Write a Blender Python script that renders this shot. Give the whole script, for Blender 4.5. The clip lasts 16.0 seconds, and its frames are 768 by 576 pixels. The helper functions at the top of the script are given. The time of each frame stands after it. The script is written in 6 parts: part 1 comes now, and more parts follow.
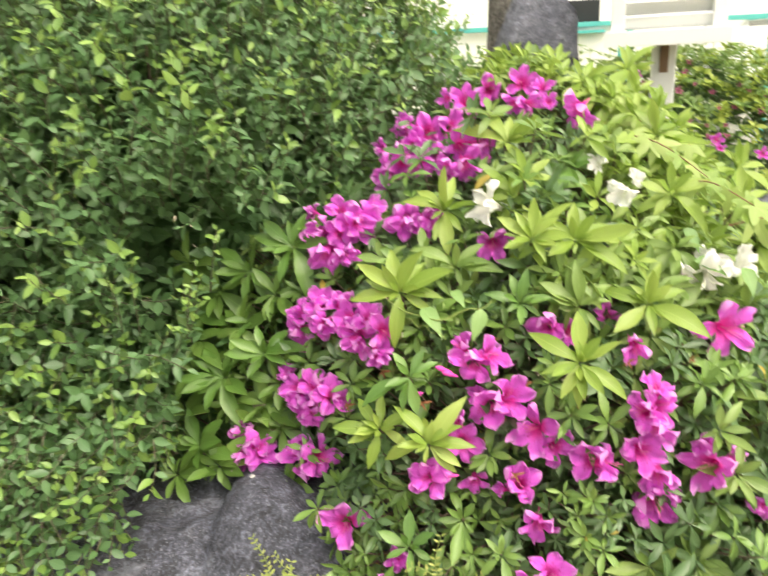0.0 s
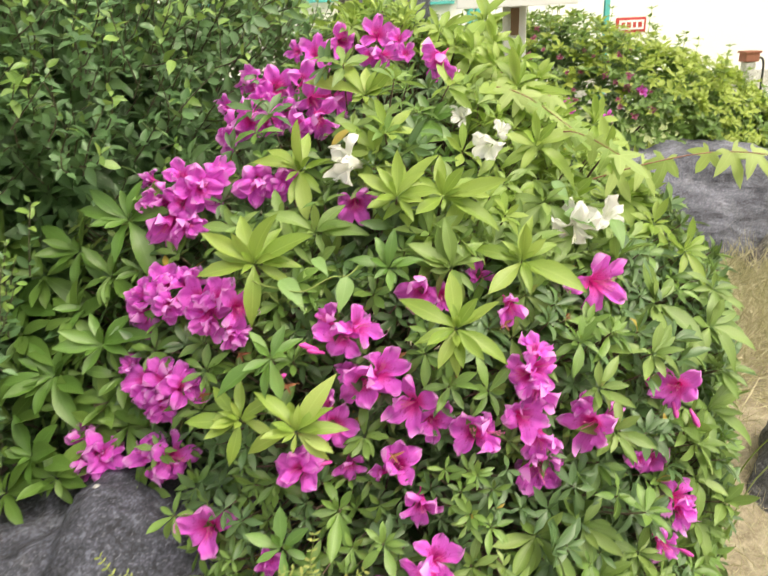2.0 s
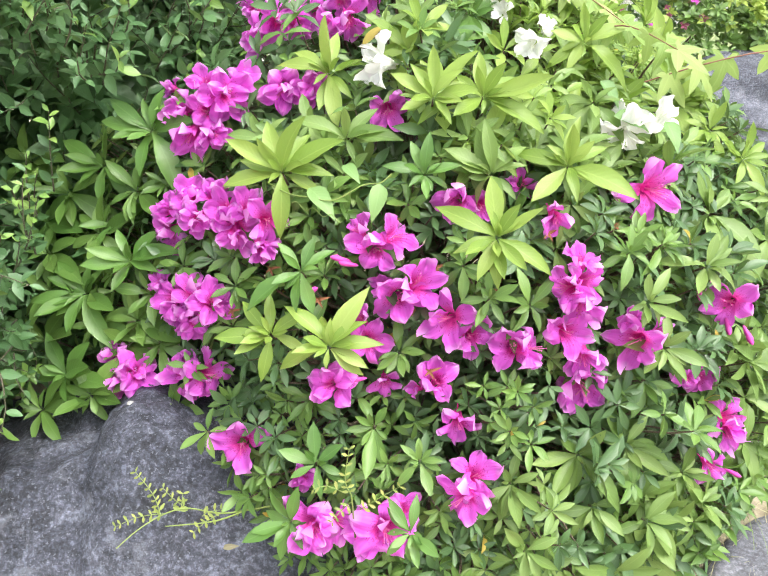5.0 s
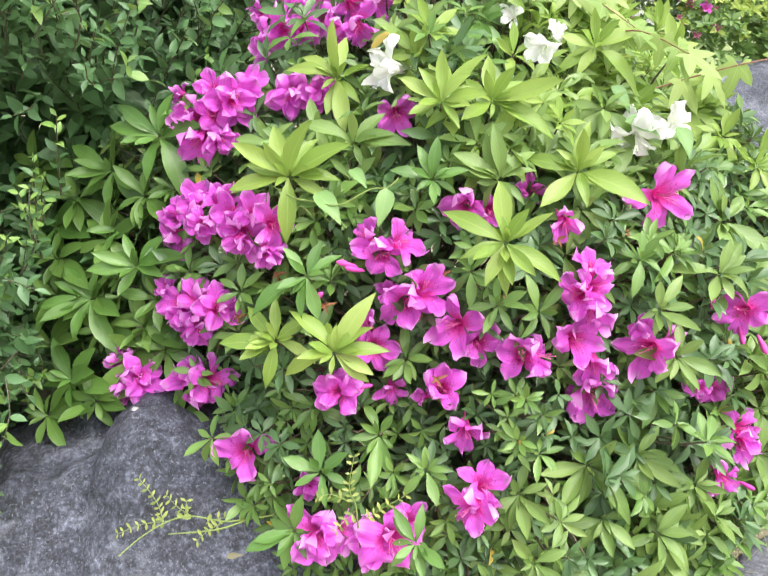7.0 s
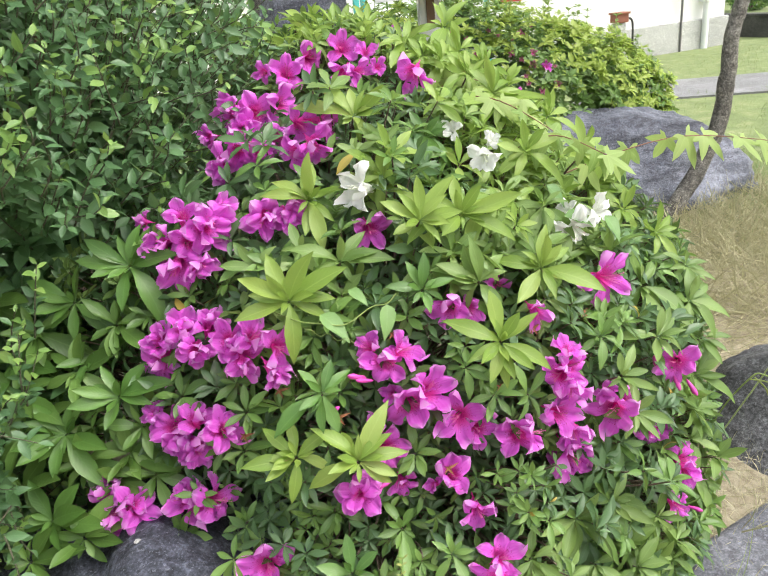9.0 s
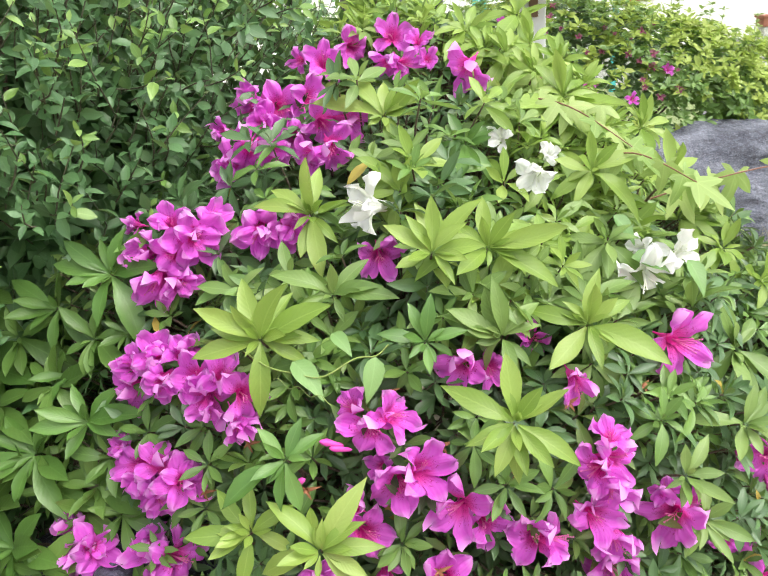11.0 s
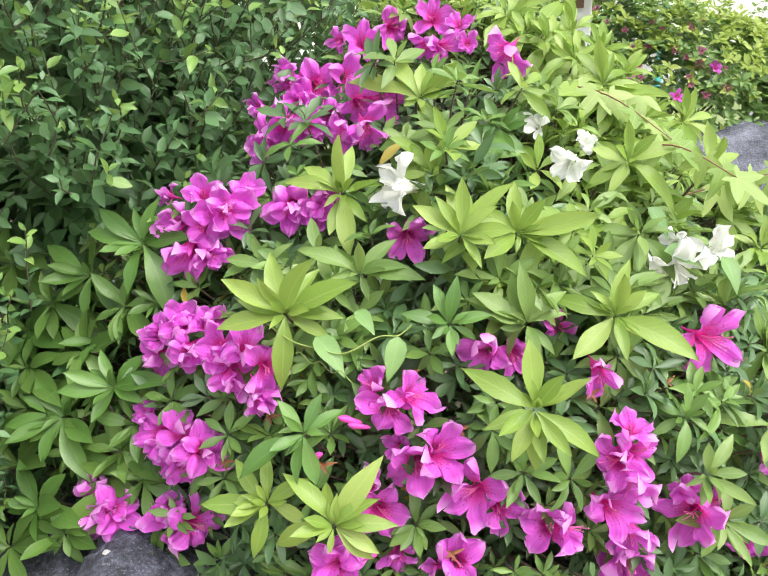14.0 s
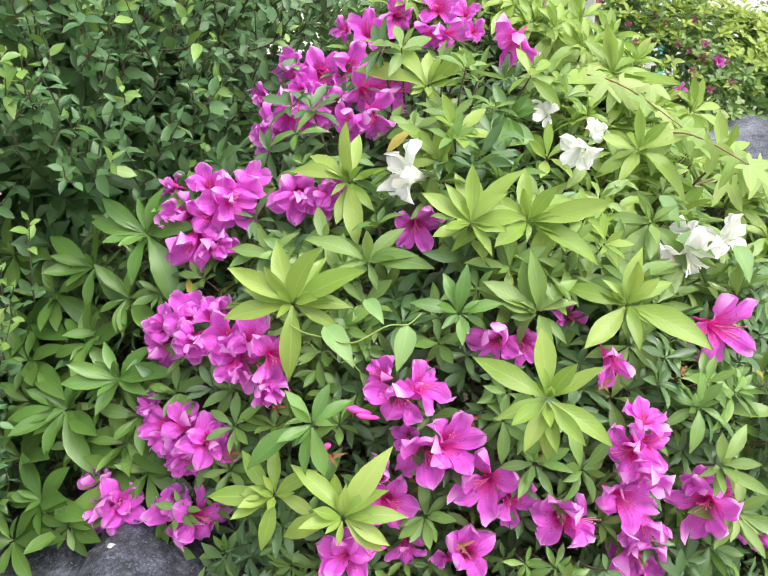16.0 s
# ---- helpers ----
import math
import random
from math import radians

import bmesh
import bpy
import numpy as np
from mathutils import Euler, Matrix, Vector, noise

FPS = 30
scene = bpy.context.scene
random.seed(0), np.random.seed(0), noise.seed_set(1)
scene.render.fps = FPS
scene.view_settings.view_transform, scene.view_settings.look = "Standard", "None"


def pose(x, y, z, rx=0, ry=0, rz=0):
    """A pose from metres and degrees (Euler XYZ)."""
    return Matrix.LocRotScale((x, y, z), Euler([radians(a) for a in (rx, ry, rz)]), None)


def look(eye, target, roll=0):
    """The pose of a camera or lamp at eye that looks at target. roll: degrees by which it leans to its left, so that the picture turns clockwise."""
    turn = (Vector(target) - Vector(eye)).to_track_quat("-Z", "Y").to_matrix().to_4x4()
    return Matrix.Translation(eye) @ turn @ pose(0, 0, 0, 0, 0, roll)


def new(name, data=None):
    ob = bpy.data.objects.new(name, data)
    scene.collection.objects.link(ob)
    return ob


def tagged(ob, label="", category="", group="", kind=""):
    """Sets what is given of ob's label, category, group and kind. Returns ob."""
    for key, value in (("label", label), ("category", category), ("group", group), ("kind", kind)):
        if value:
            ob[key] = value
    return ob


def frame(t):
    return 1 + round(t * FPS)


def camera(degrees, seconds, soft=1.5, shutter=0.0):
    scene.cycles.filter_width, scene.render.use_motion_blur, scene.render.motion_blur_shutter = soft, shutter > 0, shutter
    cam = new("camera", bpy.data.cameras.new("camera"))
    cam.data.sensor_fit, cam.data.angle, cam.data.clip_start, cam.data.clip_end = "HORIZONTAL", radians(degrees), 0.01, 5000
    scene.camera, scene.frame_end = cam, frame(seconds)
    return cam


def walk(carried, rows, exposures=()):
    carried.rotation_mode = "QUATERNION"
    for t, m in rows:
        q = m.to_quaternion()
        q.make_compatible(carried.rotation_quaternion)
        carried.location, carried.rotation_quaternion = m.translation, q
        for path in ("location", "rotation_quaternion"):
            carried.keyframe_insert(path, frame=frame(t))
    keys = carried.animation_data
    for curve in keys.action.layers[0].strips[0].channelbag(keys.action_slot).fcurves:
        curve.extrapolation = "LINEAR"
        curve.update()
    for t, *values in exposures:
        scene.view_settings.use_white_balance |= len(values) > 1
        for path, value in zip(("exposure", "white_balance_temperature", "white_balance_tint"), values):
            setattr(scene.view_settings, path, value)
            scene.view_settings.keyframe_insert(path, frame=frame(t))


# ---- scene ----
cam = camera(57.0, 16.0, 1.2, 0.4)
PATH = [
    (0, 0.1356, -0.0229, 1.1683, 71.684, 2.858, 4.613),
    (0.5, 0.1257, 0.0227, 1.1432, 67.792, 3.956, -2.458),
    (1, 0.1119, 0.0487, 1.1257, 65.962, 4.152, -4.440),
    (1.5, 0.1209, 0.0626, 1.1035, 66.102, 3.411, -5.276),
    (2, 0.1433, 0.0869, 1.1144, 69.400, 2.419, -6.616),
    (2.5, 0.1711, 0.1167, 1.1147, 70.652, 1.269, -10.394),
    (3, 0.1802, 0.1178, 1.1092, 70.317, 0.136, -14.963),
    (3.5, 0.1466, 0.0995, 1.1140, 65.866, 2.565, -10.460),
    (4, 0.1414, 0.1005, 1.1023, 64.899, 2.489, -8.512),
    (4.5, 0.1408, 0.1258, 1.0829, 64.190, 3.500, -5.590),
    (4.7, 0.1414, 0.1251, 1.0772, 63.832, 3.701, -4.839),
    (6.8, 0.1439, 0.1294, 1.0493, 64.549, 3.825, -3.319),
    (7, 0.1477, 0.1328, 1.0589, 64.767, 3.834, -3.355),
    (7.5, 0.1191, 0.1580, 1.0986, 66.874, 4.044, -4.128),
    (8, 0.0639, 0.1812, 1.1610, 67.300, 4.820, -9.884),
    (8.5, 0.0105, 0.1678, 1.1944, 67.275, 5.566, -14.781),
    (9, -0.0426, 0.1225, 1.2013, 66.907, 5.705, -16.700),
    (9.2, -0.0640, 0.1170, 1.2050, 67.082, 5.477, -17.045),
    (11.3, 0.1532, 0.3186, 1.1572, 67.361, 3.938, -5.359),
    (11.5, 0.1502, 0.3163, 1.1601, 66.955, 3.381, -4.923),
    (12, 0.1405, 0.3144, 1.1550, 66.887, 2.675, -4.375),
    (12.5, 0.1420, 0.3111, 1.1491, 66.866, 2.467, -4.298),
    (13, 0.1396, 0.3036, 1.1527, 66.799, 2.600, -4.081),
    (13.5, 0.1397, 0.3027, 1.1495, 66.808, 2.664, -3.767),
    (14, 0.1456, 0.3027, 1.1484, 66.932, 2.832, -3.336),
    (14.5, 0.1363, 0.3083, 1.1439, 66.941, 2.892, -3.280),
    (15, 0.1352, 0.3164, 1.1410, 66.980, 2.933, -3.202),
    (15.5, 0.1448, 0.3159, 1.1383, 66.816, 2.931, -3.411),
    (16, 0.1349, 0.3100, 1.1349, 66.737, 2.885, -3.369),
]
LIGHTNESS = [(0.0, 1.33), (0.5, 1.43), (1.0, 1.5), (1.5, 1.46), (2.0, 1.1), (2.5, 0.91), (3.0, 0.88), (3.5, 1.13), (4.0, 1.42), (4.5, 1.58), (7.0, 1.46), (7.5, 1.36), (8.0, 1.2), (9.0, 1.06), (11.5, 1.24), (14.5, 1.28), (16.0, 1.3)]
walk(cam, [(t, pose(x, y, z, rx, ry, rz)) for t, x, y, z, rx, ry, rz in PATH], [(t, stops, 7600 if t < 2.2 else 7300 if t < 4.2 else 6500, 9.0) for t, stops in LIGHTNESS])

# ---- world and sun: bright overcast, light from high up ----
world = bpy.data.worlds.new("sky")
scene.world = world
world.use_nodes = True
wt = world.node_tree
wt.nodes.clear()
sky = wt.nodes.new("ShaderNodeTexSky")
sky.sky_type = "NISHITA"
sky.sun_disc = False
sky.sun_elevation = radians(58)
sky.sun_rotation = radians(120)
sky.dust_density = 6.0
sky.air_density = 1.5
grey = wt.nodes.new("ShaderNodeHueSaturation")
grey.inputs["Saturation"].default_value = 0.3
back = wt.nodes.new("ShaderNodeBackground")
back.inputs["Strength"].default_value = 0.15
wout = wt.nodes.new("ShaderNodeOutputWorld")
wt.links.new(sky.outputs[0], grey.inputs["Color"])
wt.links.new(grey.outputs[0], back.inputs["Color"])
wt.links.new(back.outputs[0], wout.inputs["Surface"])
sun = new("sun", bpy.data.lights.new("sun", "SUN"))
sun.data.energy = 0.75
sun.data.angle = radians(50)
sun.data.color = (1.0, 0.965, 0.9)
sun.matrix_world = look((1.8, -0.3, 4.4), (0.3, 1.6, 0.5))


# ---- materials ----
def material(name):
    m = bpy.data.materials.new(name)
    m.use_nodes = True
    nt = m.node_tree
    return m, nt, nt.nodes["Principled BSDF"], nt.nodes["Material Output"]


def node(nt, kind, **inputs):
    n = nt.nodes.new(kind)
    for key, value in inputs.items():
        n.inputs[key.replace("_", " ")].default_value = value
    return n


def ramp(nt, source, stops):
    r = nt.nodes.new("ShaderNodeValToRGB")
    el = r.color_ramp.elements
    while len(el) < len(stops):
        el.new(0.5)
    for e, (at, colour) in zip(el, stops):
        e.position = at
        e.color = (*colour, 1)
    nt.links.new(source, r.inputs[0])
    return r.outputs[0]


def mixed(nt, factor, a, b, how="MIX"):
    n = nt.nodes.new("ShaderNodeMix")
    n.data_type = "RGBA"
    n.blend_type = how
    for socket, value in ((n.inputs[0], factor), (n.inputs[6], a), (n.inputs[7], b)):
        if isinstance(value, bpy.types.NodeSocket):
            nt.links.new(value, socket)
        else:
            socket.default_value = value if isinstance(value, float) else (*value, 1)
    return n.outputs[2]


def maths(nt, op, a, b=0.0):
    n = nt.nodes.new("ShaderNodeMath")
    n.operation = op
    for socket, value in zip(n.inputs, (a, b)):
        if isinstance(value, bpy.types.NodeSocket):
            nt.links.new(value, socket)
        else:
            socket.default_value = value
    return n.outputs[0]


def noise_of(nt, scale, detail=4.0, rough=0.6):
    coords = nt.nodes.new("ShaderNodeTexCoord")
    n = node(nt, "ShaderNodeTexNoise", Scale=scale, Detail=detail, Roughness=rough)
    nt.links.new(coords.outputs["Object"], n.inputs["Vector"])
    return n.outputs[0]


def bump(nt, shader, height, strength, distance):
    b = node(nt, "ShaderNodeBump", Strength=strength, Distance=distance)
    nt.links.new(height, b.inputs["Height"])
    nt.links.new(b.outputs[0], shader.inputs["Normal"])


def leaf_material(name, dark, mid, light, gloss=0.42, through_light=0.35):
    """A leaf: colour varies from leaf to leaf, paler midrib, light shining through."""
    m, nt, p, out = material(name)
    island = nt.nodes.new("ShaderNodeNewGeometry").outputs["Random Per Island"]
    single = nt.nodes.new("ShaderNodeObjectInfo").outputs["Random"]
    chance = maths(nt, "FRACT", maths(nt, "ADD", island, maths(nt, "MULTIPLY", single, 7.31)))
    base = ramp(nt, chance, [(0.0, dark), (0.5, mid), (1.0, light)])
    uv = nt.nodes.new("ShaderNodeUVMap")
    split = nt.nodes.new("ShaderNodeSeparateXYZ")
    nt.links.new(uv.outputs[0], split.inputs[0])
    off = maths(nt, "ABSOLUTE", maths(nt, "SUBTRACT", split.outputs[1], 0.5))
    rib = maths(nt, "LESS_THAN", off, 0.035)
    wave = node(nt, "ShaderNodeTexWave", Scale=3.0, Distortion=1.2)
    slant = nt.nodes.new("ShaderNodeCombineXYZ")
    nt.links.new(maths(nt, "SUBTRACT", split.outputs[0], maths(nt, "MULTIPLY", off, 0.55)), slant.inputs[0])
    nt.links.new(slant.outputs[0], wave.inputs["Vector"])
    blotch = noise_of(nt, 55.0, 3.0)
    col = mixed(nt, maths(nt, "MULTIPLY", blotch, 0.35), base, tuple(c * 0.72 for c in mid))
    col = mixed(nt, maths(nt, "MULTIPLY", rib, 0.25), col, tuple(min(1, c * 1.2 + 0.02) for c in light))
    col = mixed(nt, maths(nt, "MULTIPLY", wave.outputs[1], 0.05), col, light)
    nt.links.new(col, p.inputs["Base Color"])
    p.inputs["Roughness"].default_value = gloss
    p.inputs["Specular IOR Level"].default_value = 0.55
    bump(nt, p, maths(nt, "ADD", wave.outputs[1], maths(nt, "MULTIPLY", blotch, 2.0)), 0.2, 0.0006)
    t = nt.nodes.new("ShaderNodeBsdfTranslucent")
    nt.links.new(mixed(nt, 0.4, col, (0.40, 0.52, 0.13), "MIX"), t.inputs[0])
    mix = nt.nodes.new("ShaderNodeMixShader")
    mix.inputs[0].default_value = through_light
    nt.links.new(p.outputs[0], mix.inputs[1])
    nt.links.new(t.outputs[0], mix.inputs[2])
    nt.links.new(mix.outputs[0], out.inputs[0])
    return m


def petal_material(name, rim, body, throat, blotch):
    """Petals: deep throat, paler rim, fine veins, light shining through."""
    m, nt, p, out = material(name)
    uv = nt.nodes.new("ShaderNodeUVMap")
    split = nt.nodes.new("ShaderNodeSeparateXYZ")
    nt.links.new(uv.outputs[0], split.inputs[0])
    col = ramp(nt, split.outputs[0], [(0.0, throat), (0.34, throat), (0.60, body), (0.84, body), (1.0, rim)])
    across = maths(nt, "ABSOLUTE", maths(nt, "SUBTRACT", split.outputs[1], 0.5))
    vein = node(nt, "ShaderNodeTexWave", Scale=2.2, Distortion=3.0, Detail=2.0)
    nt.links.new(uv.outputs[0], vein.inputs["Vector"])
    vein.bands_direction = "Y"
    col = mixed(nt, maths(nt, "MULTIPLY", vein.outputs[1], 0.10), col, rim)
    chance = nt.nodes.new("ShaderNodeObjectInfo").outputs["Random"]
    col = mixed(nt, maths(nt, "MULTIPLY", chance, 0.3), col, body)
    spots = noise_of(nt, 420.0, 2.0)
    inner = maths(nt, "MULTIPLY", maths(nt, "GREATER_THAN", spots, 0.6), maths(nt, "LESS_THAN", split.outputs[0], 0.66))
    inner = maths(nt, "MULTIPLY", inner, maths(nt, "LESS_THAN", across, 0.3))
    col = mixed(nt, maths(nt, "MULTIPLY", inner, 0.6), col, blotch)
    nt.links.new(col, p.inputs["Base Color"])
    p.inputs["Roughness"].default_value = 0.6
    p.inputs["Specular IOR Level"].default_value = 0.25
    crease = node(nt, "ShaderNodeTexNoise", Scale=1.0, Detail=5.0, Roughness=0.65)
    spread = nt.nodes.new("ShaderNodeMapping")
    spread.inputs["Scale"].default_value = (3.0, 16.0, 1.0)
    nt.links.new(uv.outputs[0], spread.inputs["Vector"])
    nt.links.new(spread.outputs[0], crease.inputs["Vector"])
    bump(nt, p, maths(nt, "ADD", maths(nt, "MULTIPLY", vein.outputs[1], 0.3), crease.outputs[0]), 0.7, 0.0022)
    t = nt.nodes.new("ShaderNodeBsdfTranslucent")
    nt.links.new(col, t.inputs[0])
    mix = nt.nodes.new("ShaderNodeMixShader")
    mix.inputs[0].default_value = 0.42
    nt.links.new(p.outputs[0], mix.inputs[1])
    nt.links.new(t.outputs[0], mix.inputs[2])
    nt.links.new(mix.outputs[0], out.inputs[0])
    return m


def surface(name, stops, scale, rough=0.85, relief=0.5, depth=0.004, fine=None):
    """A rough mineral or wooden surface with variation at two scales."""
    m, nt, p, out = material(name)
    big = noise_of(nt, scale, 8.0, 0.65)
    small = noise_of(nt, fine or scale * 11.0, 6.0, 0.7)
    col = ramp(nt, big, stops)
    col = mixed(nt, 0.55, col, ramp(nt, small, [(0.3, (0.35, 0.35, 0.35)), (0.55, (0.6, 0.6, 0.6)), (0.75, (1, 1, 1))]), "MULTIPLY")
    col = mixed(nt, 1.0, col, (1.35, 1.35, 1.35), "MULTIPLY")
    speck = noise_of(nt, (fine or scale * 11.0) * 3.2, 3.0, 0.8)
    col = mixed(nt, 0.75, col, ramp(nt, speck, [(0.36, (0.3, 0.3, 0.3)), (0.5, (0.85, 0.85, 0.85)), (0.62, (2.0, 2.0, 2.0))]), "MULTIPLY")
    nt.links.new(col, p.inputs["Base Color"])
    p.inputs["Roughness"].default_value = rough
    bump(nt, p, maths(nt, "ADD", big, maths(nt, "ADD", maths(nt, "MULTIPLY", small, 0.6), maths(nt, "MULTIPLY", speck, 0.3))), relief, depth)
    return m


def mineral(name, stops, pale, scuff=0.6, scale=4.0, layers=0.0, relief=0.9, speckle=0.85):
    """Weathered stone: broad tone changes, fine grain, pale scuffs, light flecks, and bedding where it is layered."""
    m, nt, p, out = material(name)
    col = ramp(nt, noise_of(nt, scale, 10.0, 0.72), stops)
    grain = noise_of(nt, 130.0, 4.0, 0.75)
    col = mixed(nt, 0.1 + 0.9 * speckle, col, ramp(nt, grain, [(0.34, (0.35, 0.35, 0.36)), (0.5, (0.92, 0.92, 0.92)), (0.64, (2.1, 2.1, 2.15))]), "MULTIPLY")
    mottle = noise_of(nt, 38.0, 8.0, 0.7)
    col = mixed(nt, speckle, col, ramp(nt, mottle, [(0.36, (0.45, 0.45, 0.45)), (0.5, (0.95, 0.95, 0.95)), (0.62, (1.7, 1.7, 1.7))]), "MULTIPLY")
    rub = ramp(nt, noise_of(nt, scale * 1.7, 12.0, 0.78), [(0.55, (0, 0, 0)), (0.68, (1, 1, 1))])
    col = mixed(nt, maths(nt, "MULTIPLY", rub, scuff), col, pale)
    fleck = maths(nt, "GREATER_THAN", noise_of(nt, 210.0, 2.0, 0.5), 0.64)
    col = mixed(nt, maths(nt, "MULTIPLY", fleck, 0.45), col, pale)
    height = maths(nt, "ADD", noise_of(nt, 16.0, 12.0, 0.68), maths(nt, "ADD", maths(nt, "MULTIPLY", grain, 0.2), maths(nt, "MULTIPLY", mottle, 0.35)))
    if layers:
        coords = nt.nodes.new("ShaderNodeTexCoord")
        place = nt.nodes.new("ShaderNodeMapping")
        place.inputs["Rotation"].default_value = (0.15, 0.32, 0)
        place.inputs["Scale"].default_value = (1.5, 1.5, 5.5)
        nt.links.new(coords.outputs["Object"], place.inputs["Vector"])
        bed = node(nt, "ShaderNodeTexNoise", Scale=1.6, Detail=9.0, Roughness=0.66)
        nt.links.new(place.outputs[0], bed.inputs["Vector"])
        crack = ramp(nt, bed.outputs[0], [(0.40, (0.28, 0.28, 0.3)), (0.47, (1, 1, 1)), (0.62, (1.25, 1.25, 1.25))])
        col = mixed(nt, layers, col, crack, "MULTIPLY")
        height = maths(nt, "ADD", height, maths(nt, "MULTIPLY", bed.outputs[0], 2.0))
    nt.links.new(col, p.inputs["Base Color"])
    p.inputs["Roughness"].default_value = 0.72
    bump(nt, p, height, relief, 0.016)
    return m


def plain(name, colour, rough=0.5, metal=0.0, wear=0.12, scale=14.0):
    m, nt, p, out = material(name)
    n = noise_of(nt, scale, 6.0)
    col = mixed(nt, maths(nt, "MULTIPLY", n, wear * 2), colour, tuple(c * 0.55 for c in colour))
    nt.links.new(col, p.inputs["Base Color"])
    p.inputs["Roughness"].default_value = rough
    p.inputs["Metallic"].default_value = metal
    bump(nt, p, n, 0.15, 0.002)
    return m


LEAF_YOUNG = leaf_material("azalea_leaf_young", (0.12, 0.215, 0.048), (0.18, 0.295, 0.072), (0.27, 0.385, 0.115), 0.42, 0.36)
LEAF_MID = leaf_material("azalea_leaf_summer", (0.082, 0.165, 0.036), (0.125, 0.24, 0.05), (0.20, 0.34, 0.08), 0.38, 0.3)
LEAF_FULL = leaf_material("azalea_leaf_full", (0.075, 0.172, 0.035), (0.115, 0.245, 0.05), (0.165, 0.31, 0.072), 0.36, 0.32)
# tone of older leaves, also used as painted shade on leaves deep inside
LEAF_OLD_SHADED = leaf_material("azalea_leaf_old_shaded", (0.05, 0.108, 0.042), (0.08, 0.16, 0.06), (0.115, 0.22, 0.08), 0.34, 0.26)
LEAF_YELLOW = leaf_material("azalea_leaf_fading", (0.45, 0.30, 0.05), (0.5, 0.4, 0.08), (0.3, 0.14, 0.05), 0.5, 0.3)
HEDGE_OLD = leaf_material("shrub_leaf_dark", (0.052, 0.12, 0.048), (0.085, 0.19, 0.07), (0.125, 0.245, 0.10), 0.4, 0.3)
HEDGE_YOUNG = leaf_material("shrub_leaf_fresh", (0.115, 0.23, 0.05), (0.185, 0.33, 0.075), (0.29, 0.45, 0.115), 0.36, 0.36)
LEAF_LIME = leaf_material("azalea_leaf_lime", (0.185, 0.31, 0.046), (0.26, 0.395, 0.07), (0.36, 0.485, 0.115), 0.4, 0.4)
LEAF_TIP = leaf_material("azalea_leaf_yellow_tip", (0.25, 0.36, 0.05), (0.35, 0.46, 0.08), (0.47, 0.57, 0.13), 0.45, 0.4)
MAPLE_LEAF = leaf_material("maple_leaf_pale", (0.24, 0.38, 0.1), (0.33, 0.47, 0.14), (0.45, 0.57, 0.2), 0.5, 0.5)
VETCH_LEAF = leaf_material("vetch_leaf", (0.2, 0.28, 0.07), (0.3, 0.36, 0.09), (0.42, 0.45, 0.13), 0.55, 0.3)
VINE_LEAF = leaf_material("vine_leaf", (0.11, 0.24, 0.07), (0.16, 0.31, 0.09), (0.22, 0.38, 0.12), 0.45, 0.35)
STRAW = leaf_material("dry_straw", (0.30, 0.265, 0.17), (0.43, 0.385, 0.255), (0.57, 0.52, 0.36), 0.7, 0.3)
GRASS = leaf_material("lawn_grass", (0.115, 0.175, 0.058), (0.19, 0.26, 0.09), (0.30, 0.35, 0.145), 0.55, 0.3)
PETAL = petal_material("azalea_petal_magenta", (0.90, 0.46, 0.90), (0.79, 0.135, 0.73), (0.79, 0.035, 0.37), (0.46, 0.0, 0.15))
PETAL_FADED = petal_material("azalea_petal_faded", (0.5, 0.25, 0.33), (0.42, 0.15, 0.24), (0.36, 0.1, 0.15), (0.26, 0.05, 0.06))
PETAL_WHITE = petal_material("azalea_petal_white", (0.93, 0.93, 0.93), (0.92, 0.92, 0.91), (0.9, 0.91, 0.86), (0.86, 0.89, 0.76))
BUD_SKIN = plain("bud_magenta", (0.62, 0.06, 0.38), 0.55, 0.0, 0.25, 120.0)
STAMEN_PALE = plain("stamen_pale", (0.8, 0.82, 0.7), 0.5)
STAMEN = plain("stamen_pink", (0.75, 0.16, 0.42), 0.5)
BARK = surface("twig_bark", [(0.3, (0.09, 0.06, 0.045)), (0.7, (0.2, 0.15, 0.11))], 30.0, 0.9, 0.6, 0.002)
SHRUB_TWIG = surface("shrub_twig_bark", [(0.3, (0.06, 0.06, 0.035)), (0.7, (0.14, 0.13, 0.08))], 30.0, 0.9, 0.6, 0.002)
BARK_TREE = mineral("tree_bark", [(0.36, (0.075, 0.068, 0.06)), (0.5, (0.13, 0.12, 0.105)), (0.64, (0.2, 0.19, 0.17))], (0.42, 0.42, 0.38), 0.7, 9.0, 0.0, 1.0)
HUSK = plain("spent_flower_brown", (0.26, 0.10, 0.045), 0.8, 0.0, 0.3, 80.0)
RED_STEM = plain("red_stem", (0.24, 0.10, 0.06), 0.5)
GREEN_STEM = plain("green_stem", (0.24, 0.32, 0.08), 0.5)
ROCK = mineral("rock_dark_basalt", [(0.34, (0.030, 0.033, 0.046)), (0.5, (0.062, 0.067, 0.09)), (0.66, (0.115, 0.122, 0.155))], (0.25, 0.265, 0.32), 0.6, 4.5)
ROCK_BLUE = mineral("rock_blue_grey", [(0.36, (0.07, 0.075, 0.10)), (0.5, (0.125, 0.132, 0.168)), (0.64, (0.21, 0.22, 0.265))], (0.36, 0.375, 0.43), 0.5, 3.0, 0.75, 1.0, 0.35)
